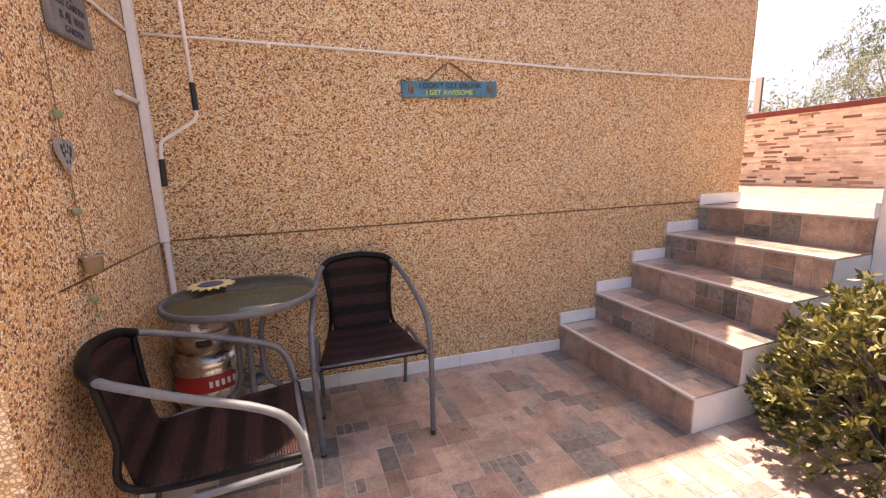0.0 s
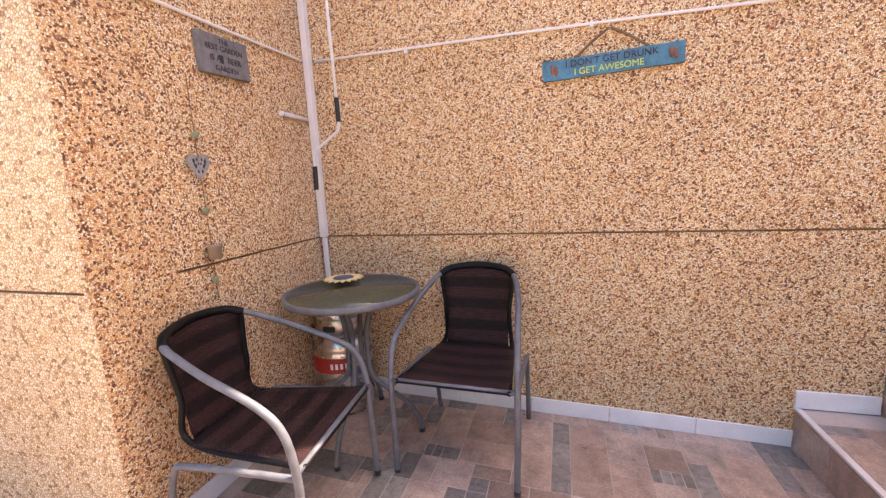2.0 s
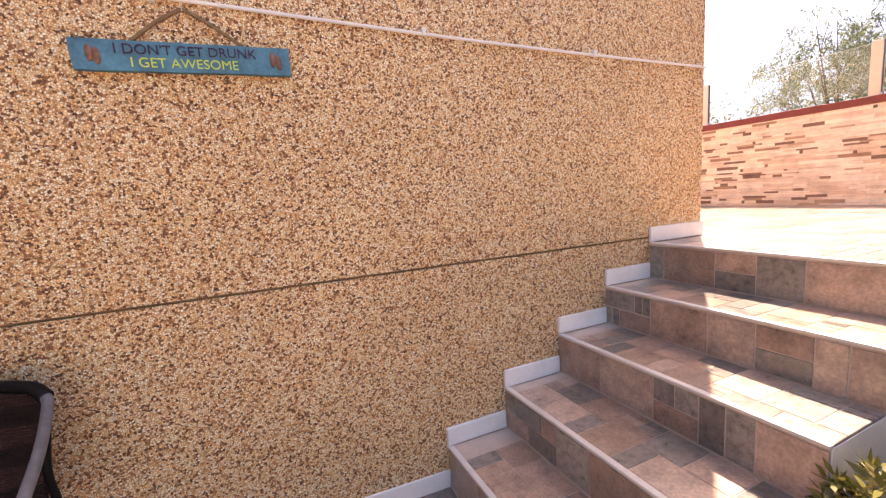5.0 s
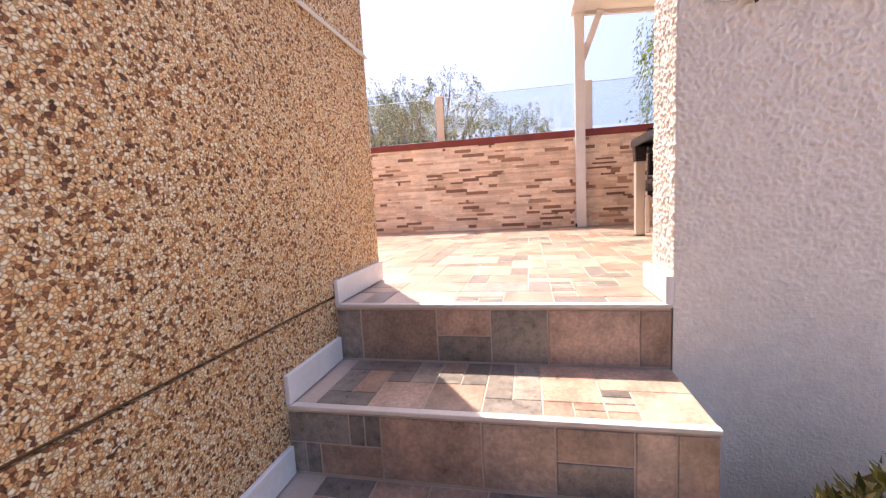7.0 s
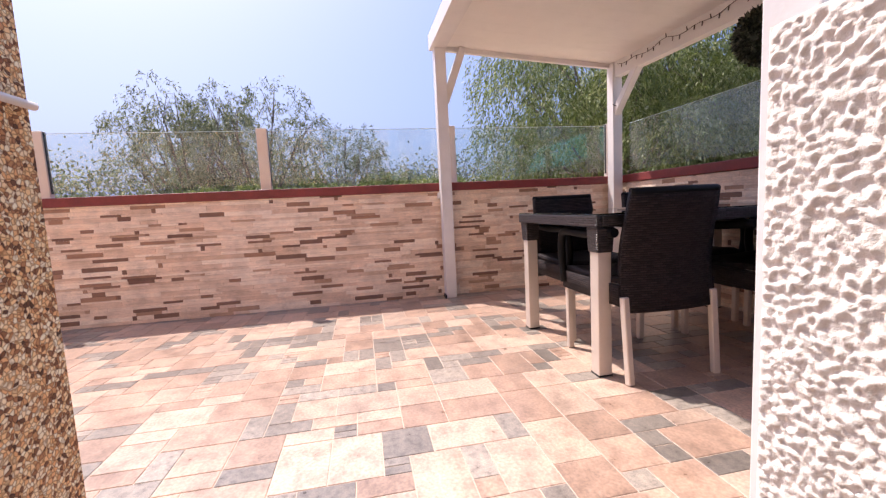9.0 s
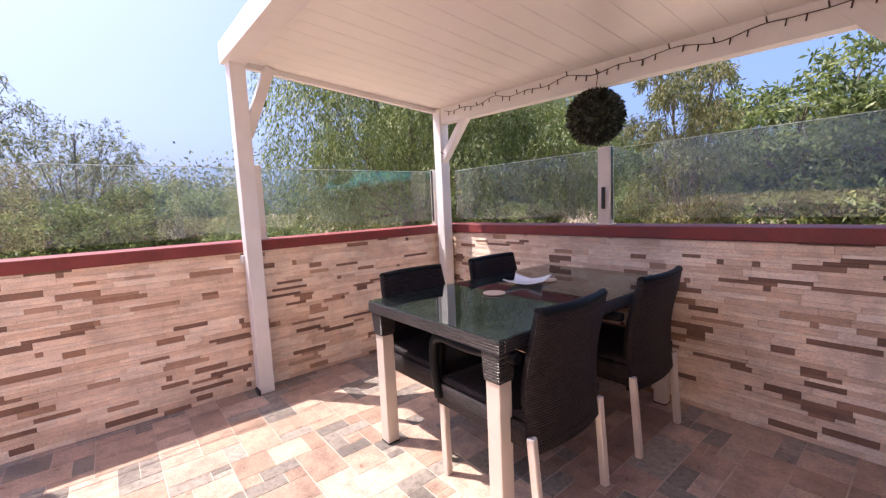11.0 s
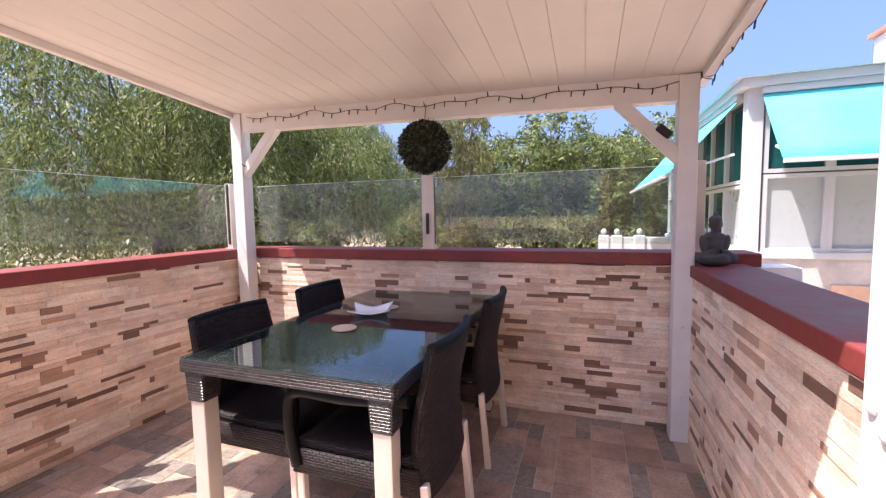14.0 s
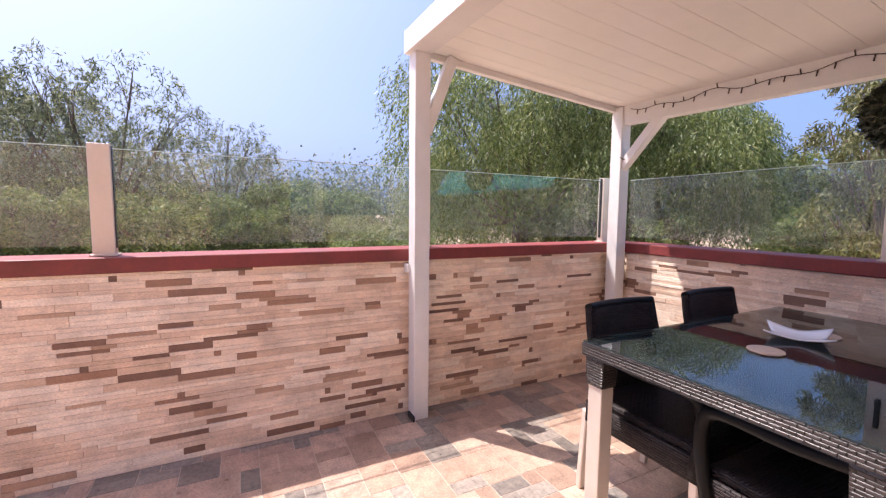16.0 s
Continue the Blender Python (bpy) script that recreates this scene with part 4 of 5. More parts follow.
for x in (TX0 + 0.052, TX1 - 0.058):
    for y in (TY0 + 0.05, TY1 - 0.05):
        part("leg", box(x - 0.032, x + 0.032, y - 0.032, y + 0.032, Z, TT - 0.15, 0.004), ALU, dining, "pale champagne metal leg")
        b = box(x - 0.043, x + 0.043, y - 0.043, y + 0.043, TT - 0.168, TT - 0.055, 0.008)
        for v in b.verts:
            if v.co.z < TT - 0.1:
                v.co.x, v.co.y = x + (v.co.x - x) * 0.9, y + (v.co.y - y) * 0.9
        part("leg_sleeve", box_uv(b), RATTAN_RIM, dining)
        part("foot", box(x - 0.033, x + 0.033, y - 0.033, y + 0.033, Z, Z + 0.008), BLACK, dining)

runner = tagged(part("table_runner", box(TX0 + 0.03, TX1 - 0.03, -2.31, -2.1, TT - 0.0073, TT - 0.0064), RUNNER), "dark maroon woven runner under the glass of the table", "runner")
for y in (-1.94, -2.37):
    c = thing("coaster", "round pale wooden coaster on the glass table", "coaster", "coasters on the table", at=(3.045, y, TT + 0.0005))
    part("disc", lathe([(0.0, 0.0), (0.053, 0.0), (0.056, 0.003), (0.055, 0.007), (0.05, 0.008), (0.0, 0.008)], 32), CORK, c)
dish = thing("square_dish", "white porcelain dish with upturned corners on the runner", "dish", at=(3.075, -2.24, TT + 0.0005), turn=22)
rows = []
for i in range(-6, 7):
    row = []
    for j in range(-6, 7):
        u, v = i / 6, j / 6
        rise = 0.006 + 0.008 * max(abs(u), abs(v)) ** 3 + 0.024 * (abs(u) * abs(v)) ** 1.5
        row.append((u * 0.1 * (0.8 + 0.25 * abs(v)), v * 0.1 * (0.8 + 0.25 * abs(u)), rise))
    rows.append(row)
part("bowl", sheet(rows, 0.005), PORCELAIN, dish, "", True)
part("foot_ring", lathe([(0.03, 0.0), (0.034, 0.0), (0.034, 0.006), (0.03, 0.006)], 24), PORCELAIN, dish)


def dining_chair():
    c = thing("dining_chair", "dark brown woven rattan armchair with pale metal legs", "chair", "chairs round the dining table")
    W, D = 0.225, 0.25

    def back_row(z):
        t = (z - 0.36) / 0.46
        half = W * (0.98 - 0.08 * t * t)
        return [(f * half, D - 0.03 + 0.05 * t * t - 0.045 * math.sin(math.pi * min(t * 1.3, 1)) * 0.3 + 0.03 * (1 - f * f), z + 0.012 * (1 - f * f) * (t > 0.97)) for f in [k / 6 for k in range(-6, 7)]]

    part("backrest", sheet([back_row(0.3 + 0.505 * k / 14) for k in range(15)], 0.032), RATTAN, c, "", True)
    part("top_roll", tube([Vector(p) for p in back_row(0.805)], 0.018, 10, 2), RATTAN, c)
    rows = [[(f * W, -D + (2 * D - 0.03) * k / 8, 0.43 + 0.012 * f * f - 0.012 * math.sin(math.pi * k / 8) - (0.02 if k == 0 else 0)) for f in [q / 6 for q in range(-6, 7)]] for k in range(9)]
    part("seat", sheet(rows, 0.03), RATTAN, c, "", True)
    rows = [[(f * W, -D - 0.002 + 0.012 * math.cos(f * 1.5), 0.41 - 0.07 * k / 3 + 0.02 * abs(f) * k / 3 * -1) for f in [q / 6 for q in range(-6, 7)]] for k in range(4)]
    part("front_apron", sheet(rows, 0.014), RATTAN, c, "", True)
    for s in (-1, 1):
        rows = [[(s * (W + 0.004), y, z) for y in [-D + (2 * D - 0.02) * q / 6 for q in range(7)]] for z in (0.33, 0.38, 0.42)]
        part("side_apron", sheet(rows, 0.014), RATTAN, c, "", True)
        arm = [(s * (W + 0.012), -D + 0.02, 0.36), (s * (W + 0.012), -D - 0.005, 0.5), (s * (W + 0.014), -D + 0.005, 0.6), (s * (W + 0.016), -D + 0.06, 0.63), (s * (W + 0.014), -0.02, 0.625), (s * (W + 0.004), D - 0.05, 0.64)]
        part("armrest", tube(arm, 0.021, 8, 4), RATTAN, c)
        for y, lean in ((-D + 0.022, 0.0), (D - 0.01, 0.03)):
            part("leg", bar((s * (W - 0.015), y + lean, 0.0), (s * (W - 0.01), y, 0.37), 0.03, 0.03, 0.004), ALU, c, "pale metal leg")
    return c


dc = dining_chair()
dc.matrix_basis = pose(2.745, -1.75, Z, 0, 0, 90)
copy_thing(dc, pose(2.735, -2.45, Z, 0, 0, 90))
copy_thing(dc, pose(3.285, -1.81, Z, 0, 0, -90))
copy_thing(dc, pose(3.29, -2.47, Z, 0, 0, -90))


def leaf_cloud(name, centres, directions, size, width, mat, parent, seed, bend=0.25, label=""):
    """Many small pointed leaves, each a folded pair of triangles, built in one go."""
    rng = np.random.default_rng(seed)
    c, d = np.asarray(centres, float), np.asarray(directions, float)
    n = len(c)
    d = d / np.maximum(np.linalg.norm(d, axis=1, keepdims=True), 1e-6)
    side = np.cross(d, rng.normal(size=(n, 3)))
    side /= np.maximum(np.linalg.norm(side, axis=1, keepdims=True), 1e-6)
    up = np.cross(side, d)
    L = size * rng.uniform(0.6, 1.3, (n, 1))
    w = width * rng.uniform(0.7, 1.2, (n, 1))
    mid = c + d * L * 0.5
    v = np.stack([c, mid + side * w + up * w * bend, c + d * L, mid - side * w + up * w * bend], 1).reshape(-1, 3)
    f = np.arange(4 * n).reshape(-1, 4)
    me = bpy.data.meshes.new(name)
    me.vertices.add(4 * n)
    me.vertices.foreach_set("co", v.ravel())
    me.loops.add(4 * n)
    me.loops.foreach_set("vertex_index", f.ravel())
    me.polygons.add(n)
    me.polygons.foreach_set("loop_start", np.arange(0, 4 * n, 4))
    me.update(calc_edges=True)
    me.materials.append(mat)
    ob = new(name, me)
    ob.parent = parent
    if label:
        ob["label"] = label
    return ob


ball = thing("topiary_ball", "dark artificial boxwood ball hanging from the shelter beam", "topiary ball", at=(2.955, -2.735, 2.635))
core = bmesh.new()
bmesh.ops.create_icosphere(core, subdivisions=3, radius=0.137)
part("core", core, LEAF_BALL, ball)
rng = np.random.default_rng(5)
p = rng.normal(size=(3600, 3))
p /= np.linalg.norm(p, axis=1, keepdims=True)
leaf_cloud("leaves", p * rng.uniform(0.128, 0.15, (3600, 1)), p + 0.7 * rng.normal(size=p.shape), 0.026, 0.007, LEAF_BALL, ball, 6)
part("cord", tube([(0, 0, 0.13), (0.002, -0.02, 0.21), (0, -0.03, 0.262)], 0.002, 6, 2), CABLE, ball)


def statue_mesh():
    """A seated meditating figure as one plain rounded shape."""
    bm = bmesh.new()

    def blob(c, r, turn=0):
        bmesh.ops.create_uvsphere(bm, u_segments=18, v_segments=12, radius=1, matrix=Matrix.Translation(c) @ pose(0, 0, 0, 0, turn, 0) @ Matrix.Diagonal((*r, 1)))

    blob((0, 0, 0.035), (0.1, 0.075, 0.036))
    blob((-0.06, 0.02, 0.045), (0.055, 0.04, 0.034))
    blob((0.06, 0.02, 0.045), (0.055, 0.04, 0.034))
    blob((0, 0.045, 0.05), (0.06, 0.03, 0.02))
    blob((0, -0.012, 0.11), (0.052, 0.038, 0.072))
    blob((0, -0.012, 0.155), (0.066, 0.034, 0.03))
    for s in (-1, 1):
        blob((s * 0.062, -0.004, 0.115), (0.02, 0.022, 0.055), s * 12)
        blob((s * 0.045, 0.035, 0.075), (0.035, 0.018, 0.016), s * 25)
    blob((0, -0.008, 0.19), (0.02, 0.02, 0.02))
    blob((0, 0.0, 0.228), (0.033, 0.035, 0.041))
    blob((0, -0.004, 0.247), (0.035, 0.036, 0.028))
    blob((0, -0.004, 0.279), (0.014, 0.014, 0.014))
    for s in (-1, 1):
        blob((s * 0.033, 0.0, 0.222), (0.006, 0.01, 0.018))
    for f in bm.faces:
        f.smooth = True
    return bm


statue = tagged(part("buddha_statue", statue_mesh(), STATUE), "small dark grey stone statue sitting cross-legged on the wall", "statue")
melt = statue.modifiers.new("melt", "REMESH")
melt.mode, melt.voxel_size, melt.use_smooth_shade = "VOXEL", 0.0045, True
statue.matrix_basis = pose(1.42, -2.77, 1.944, 0, 0, 15) @ Matrix.Diagonal((0.86, 0.86, 0.93, 1))

lights = thing("string_lights", "dark string of small unlit lights along the shelter beam", "string lights")
pts = []
for k in range(45):
    x = PX1 - 0.1 - (PX1 - PX0) * k / 44
    pts.append((x, PY0 + 0.036, roof_z(x, PY0) - 0.028 - 0.022 * abs(math.sin(k * 0.36)) - 0.01 * math.sin(k * 1.3)))
pts += [(PX0 - 0.05, PY0 + 0.05, roof_z(PX0, PY0) - 0.03)] + [(1.465, PY0 + 0.12 * q, roof_z(1.46, PY0 + 0.12 * q) - 0.03 - 0.02 * (q % 2)) for q in range(1, 12)]
part("cable", tube(pts, 0.0021, 6, 2), CABLE, lights)
for k in range(1, 55):
    x, y, z = pts[k]
    dz = -0.03 if k % 3 else 0.026
    part("bulb", tube([(x, y + 0.004, z), (x + 0.004, y + 0.006, z + dz)], 0.0034, 6, 0), CABLE, lights, "tiny dark bulb")

lamp = thing("solar_lamp", "small black solar lamp clamped on a shelter brace", "lamp")
part("case", bar((1.69, PY0 + 0.045, 2.655), (1.63, PY0 + 0.045, 2.6), 0.026, 0.04, 0.005), BLACK, lamp)
part("clip", bar((1.68, PY0 + 0.025, 2.64), (1.645, PY0 + 0.025, 2.61), 0.014, 0.03, 0.003), BLACK, lamp)
clamp = thing("cable_tie", "black cable tie looped round a shelter brace", "cable tie")
part("loop", tube([(4.40 + 0.03 * math.cos(a), PY0 + 0.045 * math.sin(a), 2.62 + 0.02 * math.cos(a)) for a in [q * 0.7 for q in range(10)]], 0.004, 6, 2), BLACK, clamp)


# ---- planting ----
bush = thing("garden_bush", "low bushy plant with yellow-green rosettes beside the steps", "bush", at=(0.7, -1.6, 0))
rng = np.random.default_rng(11)
cs, ds = [], []
for k in range(720):
    a, e = rng.uniform(0, 2 * math.pi), rng.uniform(0.0, 1.0)
    el = math.asin(e) * 0.95
    R = np.array([0.55, 0.56, 0.78]) * rng.uniform(0.72, 1.06)
    tip = np.array([R[0] * math.cos(el) * math.cos(a), R[1] * math.cos(el) * math.sin(a), 0.05 + R[2] * math.sin(el)])
    out = tip / np.linalg.norm(tip)
    if k % 6 == 0:
        part("stem", tube([(0.1 * math.cos(a), 0.1 * math.sin(a), 0.0), tuple(tip * 0.55 + np.array([0, 0, 0.03])), tuple(tip)], 0.009, 5, 2, None, 0.004), WOODBARK, bush)
    for q in range(17):
        cs.append(tip + rng.normal(size=3) * 0.009)
        ds.append(out * 0.7 + rng.normal(size=3) * 0.75)
leaf_cloud("foliage", cs, ds, 0.05, 0.0095, LEAF_BUSH, bush, 12)
tagged(part("planting_bed", box(0.55, 1.31, -2.9, -1.35, -0.011, 0.004), SOIL), "patch of dark soil under the bush", "soil", kind="structure")


def weeping_tree(name, label, radius, height, seed, mat, strands=900, lobes=13, leaf=0.14, width=0.016, droop=1.0, airy=0.0, low=0.26):
    """A trunk with limbs to uneven lobes, draped with hanging strands of narrow leaves."""
    rng = np.random.default_rng(seed)
    t = thing(name, label, "tree")
    wood = bmesh.new()
    fork = height * 0.3
    tube([(0, 0, -0.1), (0.1, 0.05, fork * 0.5), (0.05, 0.1, fork)], radius * 0.07 + 0.05, 8, 4, wood, radius * 0.05 + 0.03)
    cs, ds = [], []
    for k in range(lobes):
        a = 2 * math.pi * (k * 0.618) + rng.uniform(-0.3, 0.3)
        hz = low + (0.88 - low) * ((k + rng.random()) / lobes)
        rr = radius * (0.3 + 0.5 * rng.random() ** 0.5) * min(1.0, 1.35 * math.cos(max(0.0, hz - 0.35) * 1.75))
        zz = height * hz
        c = np.array([rr * math.cos(a), rr * math.sin(a), zz])
        lr = radius * rng.uniform(0.26, 0.42)
        tube([(0.05, 0.1, fork * 0.95), tuple(c * 0.45 + np.array([0, 0, fork * 0.45])), tuple(c + np.array([0, 0, lr * 0.2]))], radius * 0.018 + 0.012, 6, 4, wood, 0.01)
        for q in range(3):
            e = rng.normal(size=3)
            e = e / np.linalg.norm(e) * lr * 0.9
            tube([tuple(c * 0.85 + np.array([0, 0, 0.1])), tuple(c + e * 0.5 + np.array([0, 0, 0.15])), tuple(c + e)], 0.012, 5, 2, wood, 0.005)
        for q in range(strands // lobes):
            u = rng.normal(size=3)
            u[2] = abs(u[2]) * 0.9 - 0.25
            u /= np.linalg.norm(u)
            start = c + u * lr * rng.uniform(0.65, 1.08) * np.array([1, 1, 0.85])
            run = rng.uniform(0.45, 1.25) * (0.6 + 0.5 * droop) * radius * 0.24
            m = 15
            s = np.linspace(0, 1, m)[:, None]
            path = start + np.array([[u[0], u[1], 0]]) * run * 0.45 * np.sqrt(s) * (1.4 - droop * 0.4) + np.array([[0, 0, -1]]) * run * (droop * s**1.4 - 0.25 * (1 - droop) * s)
            path += rng.normal(size=path.shape) * (0.03 + 0.04 * (1 - droop))
            cs.append(path)
            dd = np.repeat([[u[0] * 0.4, u[1] * 0.4, -0.9 * droop]], m, 0) + rng.normal(size=(m, 3)) * (0.45 + 0.4 * (1 - droop))
            ds.append(dd)
    cs, ds = np.concatenate(cs), np.concatenate(ds)
    if airy:
        keep = np.array([noise.noise(Vector(p) * (1.6 / radius * 2.2)) > airy - 0.35 for p in cs])
        cs, ds = cs[keep], ds[keep]
    part("trunk", wood, WOODBARK, t, "grey-brown trunk and limbs", True)
    leaf_cloud("crown", cs, ds, leaf, width, mat, t, seed + 1)
    return t


PEPPER = "drooping pepper tree with fine green foliage beyond the wall"
big = weeping_tree("pepper_tree", PEPPER, 3.9, 7.4, 21, LEAF_PEPPER, 6400, 30, 0.14, 0.016)
big.matrix_basis = pose(12.4, -8.1, 0, 0, 0, 40)
second = weeping_tree("pepper_tree", PEPPER, 3.2, 6.9, 33, LEAF_PEPPER, 4800, 25, 0.14, 0.016)
second.matrix_basis = pose(9.9, -10.6, 0) @ Matrix.Diagonal((0.88, 0.88, 0.88, 1))
for x, y, turn, k in ((15.2, -11.5, 100, 1.05), (12.2, -15.5, 60, 1.15)):
    copy_thing(second, pose(x, y, 0, 0, 0, turn) @ Matrix.Diagonal((k, k, k, 1)))
tall = weeping_tree("slender_tree", "slender tree with yellowish brown-green foliage behind the fence", 1.15, 4.7, 39, LEAF_DRY, 1300, 20, 0.11, 0.014, 0.7)
tall.matrix_basis = pose(4.85, -9.2, 0) @ Matrix.Diagonal((0.82, 0.82, 1.12, 1))
airy_tree = weeping_tree("olive_tree", "tall open tree with sparse grey-green foliage", 2.5, 6.6, 45, LEAF_GREY, 1700, 24, 0.15, 0.016, 0.75, 0.22, 0.22)
airy_tree.matrix_basis = pose(16.5, 2.9, 0, 0, 0, 0)
for x, y, turn, k in ((16.6, 5.2, 80, 0.98), (19.0, 0.2, 200, 0.85), (21.0, 5.6, 10, 1.0)):
    copy_thing(airy_tree, pose(x, y, 0, 0, 0, turn) @ Matrix.Diagonal((k, k, k, 1)))
shrub = weeping_tree("garden_shrub", "rounded green shrub beyond the terrace wall", 1.9, 3.4, 57, LEAF_PINE, 1700, 22, 0.13, 0.022, 0.4, 0.0, 0.12)
shrub.matrix_basis = pose(17.5, -2.2, 0)
rng = np.random.default_rng(8)
for x, y, k in ((15.5, -0.6, 0.8), (14.0, 1.4, 0.85), (18.5, 4.4, 1.0), (14.2, 4.0, 0.85), (20.5, -4.2, 0.95), (10.2, -2.9, 0.55), (1.4, -17.5, 1.6), (4.4, -18.0, 1.75), (-1.2, -20.5, 1.6), (-4.0, -22.5, 1.5), (9.0, -8.2, 0.75), (5.8, -10.4, 0.7), (12.0, -3.3, 0.62), (7.4, -16.5, 1.2)):
    copy_thing(shrub, pose(x, y, 0, 0, 0, rng.uniform(0, 360)) @ Matrix.Diagonal((k, k, k, 1)))


rng = np.random.default_rng(77)
woods = tagged(new("far_woods"), "band of distant grey-green trees closing the view", "woods", kind="stuff")
cs, ds = [], []
for k in range(200):
    a = radians(rng.uniform(-125, 60))
    d = rng.uniform(30, 46)
    c = np.array([d * math.cos(a), d * math.sin(a), rng.uniform(0.5, 4.4)])
    q = rng.normal(size=(480, 3)) * np.array([1.5, 1.5, 1.1])
    cs.append(c + q)
    ds.append(rng.normal(size=(480, 3)) + np.array([0, 0, 0.2]))
leaf_cloud("canopy", np.concatenate(cs), np.concatenate(ds), 0.32, 0.075, LEAF_GREY, woods, 78)


# ---- the white glazed house across the garden ----
house = thing("neighbour_house", "white house with a glazed porch and turquoise awnings", "house")
HX, HY = -0.1, -7.3                       # its corner
part("base_wall", box(-9.0, HX, HY - 6.0, HY, -0.03, 1.55), BASESTONE, house, "pale stone base wall")
part("block_patch", box(-2.4, -1.1, HY + 0.001, HY + 0.03, 0.95, 1.2), TERRABRICK, house, "pale terracotta blockwork")
part("sill_band", box(-9.0, HX + 0.04, HY - 6.0, HY + 0.04, 1.55, 1.64, 0.006), HOUSEWHITE, house)
part("inner_wall", box(-9.0, HX - 0.12, HY - 5.8, HY - 0.12, 1.64, 3.85), HOUSEWHITE, house)
part("corner_post", box(HX - 0.16, HX + 0.03, HY - 0.16, HY + 0.03, 1.64, 3.9, 0.006), HOUSEWHITE, house)
eave = box(-9.2, HX + 0.14, HY - 6.2, HY + 0.14, 3.9, 4.02, 0.01)
part("eave_board", eave, HOUSEWHITE, house)
rf = bmesh.new()
lo = [rf.verts.new(p) for p in ((HX + 0.2, HY + 0.2, 4.02), (-9.2, HY + 0.2, 4.02), (-9.2, HY - 6.2, 4.02), (HX + 0.2, HY - 6.2, 4.02))]
hi = [rf.verts.new(p) for p in ((-3.0, HY - 3.0, 4.75), (-9.2, HY - 3.0, 4.75))]
for f in ((lo[0], lo[1], hi[1], hi[0]), (lo[3], lo[0], hi[0]), (lo[2], lo[3], hi[0], hi[1]), (lo[1], lo[2], hi[1]), lo[::-1]):
    rf.faces.new(f)
part("roof", rf, HOUSEWHITE, house)
chimney = part("chimney", box(-2.5, -2.0, HY - 1.2, HY - 0.8, 4.1, 4.75, 0.01), HOUSEWHITE, house)
part("chimney_cap", box(-2.56, -1.94, HY - 1.26, HY - 0.74, 4.75, 4.82, 0.01), HOUSEROOF, chimney)


def window_bay(x0, x1, z0, z1, mat, side, panes=1):
    """One framed light on the front (facing the garden) or on the side face."""
    fr = bmesh.new()
    w, d = 0.055, 0.05

    def put(a0, a1, c0, c1, depth, bm):
        if side == "front":
            box(a0, a1, HY - 0.1, HY - 0.1 + depth, c0, c1, 0, bm)
        else:
            box(HX - 0.1, HX - 0.1 + depth, a0, a1, c0, c1, 0, bm)

    for a0, a1, c0, c1 in ((x0, x1, z0, z0 + w), (x0, x1, z1 - w, z1), (x0, x0 + w, z0 + w, z1 - w), (x1 - w, x1, z0 + w, z1 - w)):
        put(a0, a1, c0, c1, 0.1, fr)
    ob = part("window", fr, HOUSEWHITE, house)
    bm = bmesh.new()
    put(x0 + w, x1 - w, z0 + w, z1 - w, 0.05, bm)
    part("pane", bm, mat, ob)


x = HX - 0.19
while x > -8.5:
    window_bay(x - 0.749, x, 1.64, 2.72, FROST, "front")
    window_bay(x - 0.749, x, 2.74, 3.88, DARKGLASS, "front")
    x -= 0.75
y = HY - 0.19
while y > HY - 5.4:
    window_bay(y - 0.809, y, 1.64, 2.6, FROST if y > HY - 0.5 else DARKGLASS, "side")
    window_bay(y - 0.809, y, 2.62, 3.88, DARKGLASS, "side")
    y -= 0.81


def awning(label, along, a0, a1, top, drop, reach):
    """A tilted fabric awning with front bar, valance and two arms."""
    aw = thing("awning", label, "awning", "turquoise awnings on the house")

    def at(a, out, z):
        return (a, HY + 0.06 + out, z) if along == "x" else (HX + 0.06 + out, a, z)

    rows = [[at(a0 + (a1 - a0) * q / 8, reach * t, top - drop * t - 0.03 * math.sin(math.pi * t)) for q in range(9)] for t in (0, 0.25, 0.5, 0.75, 1.0)]
    part("fabric", sheet(rows, 0.006), TEAL, aw, "turquoise fabric")
    part("front_bar", bar(at(a0, reach, top - drop), at(a1, reach, top - drop), 0.05, 0.05), HOUSEWHITE, aw)
    part("cassette", bar(at(a0, 0.0, top + 0.03), at(a1, 0.0, top + 0.03), 0.09, 0.09), HOUSEWHITE, aw)
    for a in (a0 + (a1 - a0) * 0.03, a1 - (a1 - a0) * 0.03):
        part("arm", bar(at(a, 0.0, top - drop * 0.72), at(a, reach, top - drop), 0.035, 0.035), HOUSEWHITE, aw)


awning("turquoise awning pulled out over the porch windows", "x", HX - 0.12, -6.5, 3.82, 1.0, 0.75)
awning("turquoise awning pulled out over the side windows", "y", HY - 0.2, HY - 5.2, 3.82, 1.05, 0.95)

balustrade = thing("white_balustrade", "white garden wall with ball-topped pillars far across the garden", "garden wall")
part("parapet", box(-0.6, 1.55, -13.1, -12.9, -0.03, 1.55, 0.02), HOUSEWHITE, balustrade)
for x in (0.62, 1.2, 1.55):
    part("pillar", box(x - 0.14, x + 0.14, -13.14, -12.86, -0.03, 1.6, 0.02), HOUSEWHITE, balustrade)
    part("finial", lathe([(0.04, 0.0), (0.045, 0.03), (0.07, 0.06), (0.078, 0.11), (0.06, 0.16), (0.025, 0.19), (0.0, 0.195)], 16, (x, -13, 1.6)), HOUSEWHITE, balustrade)


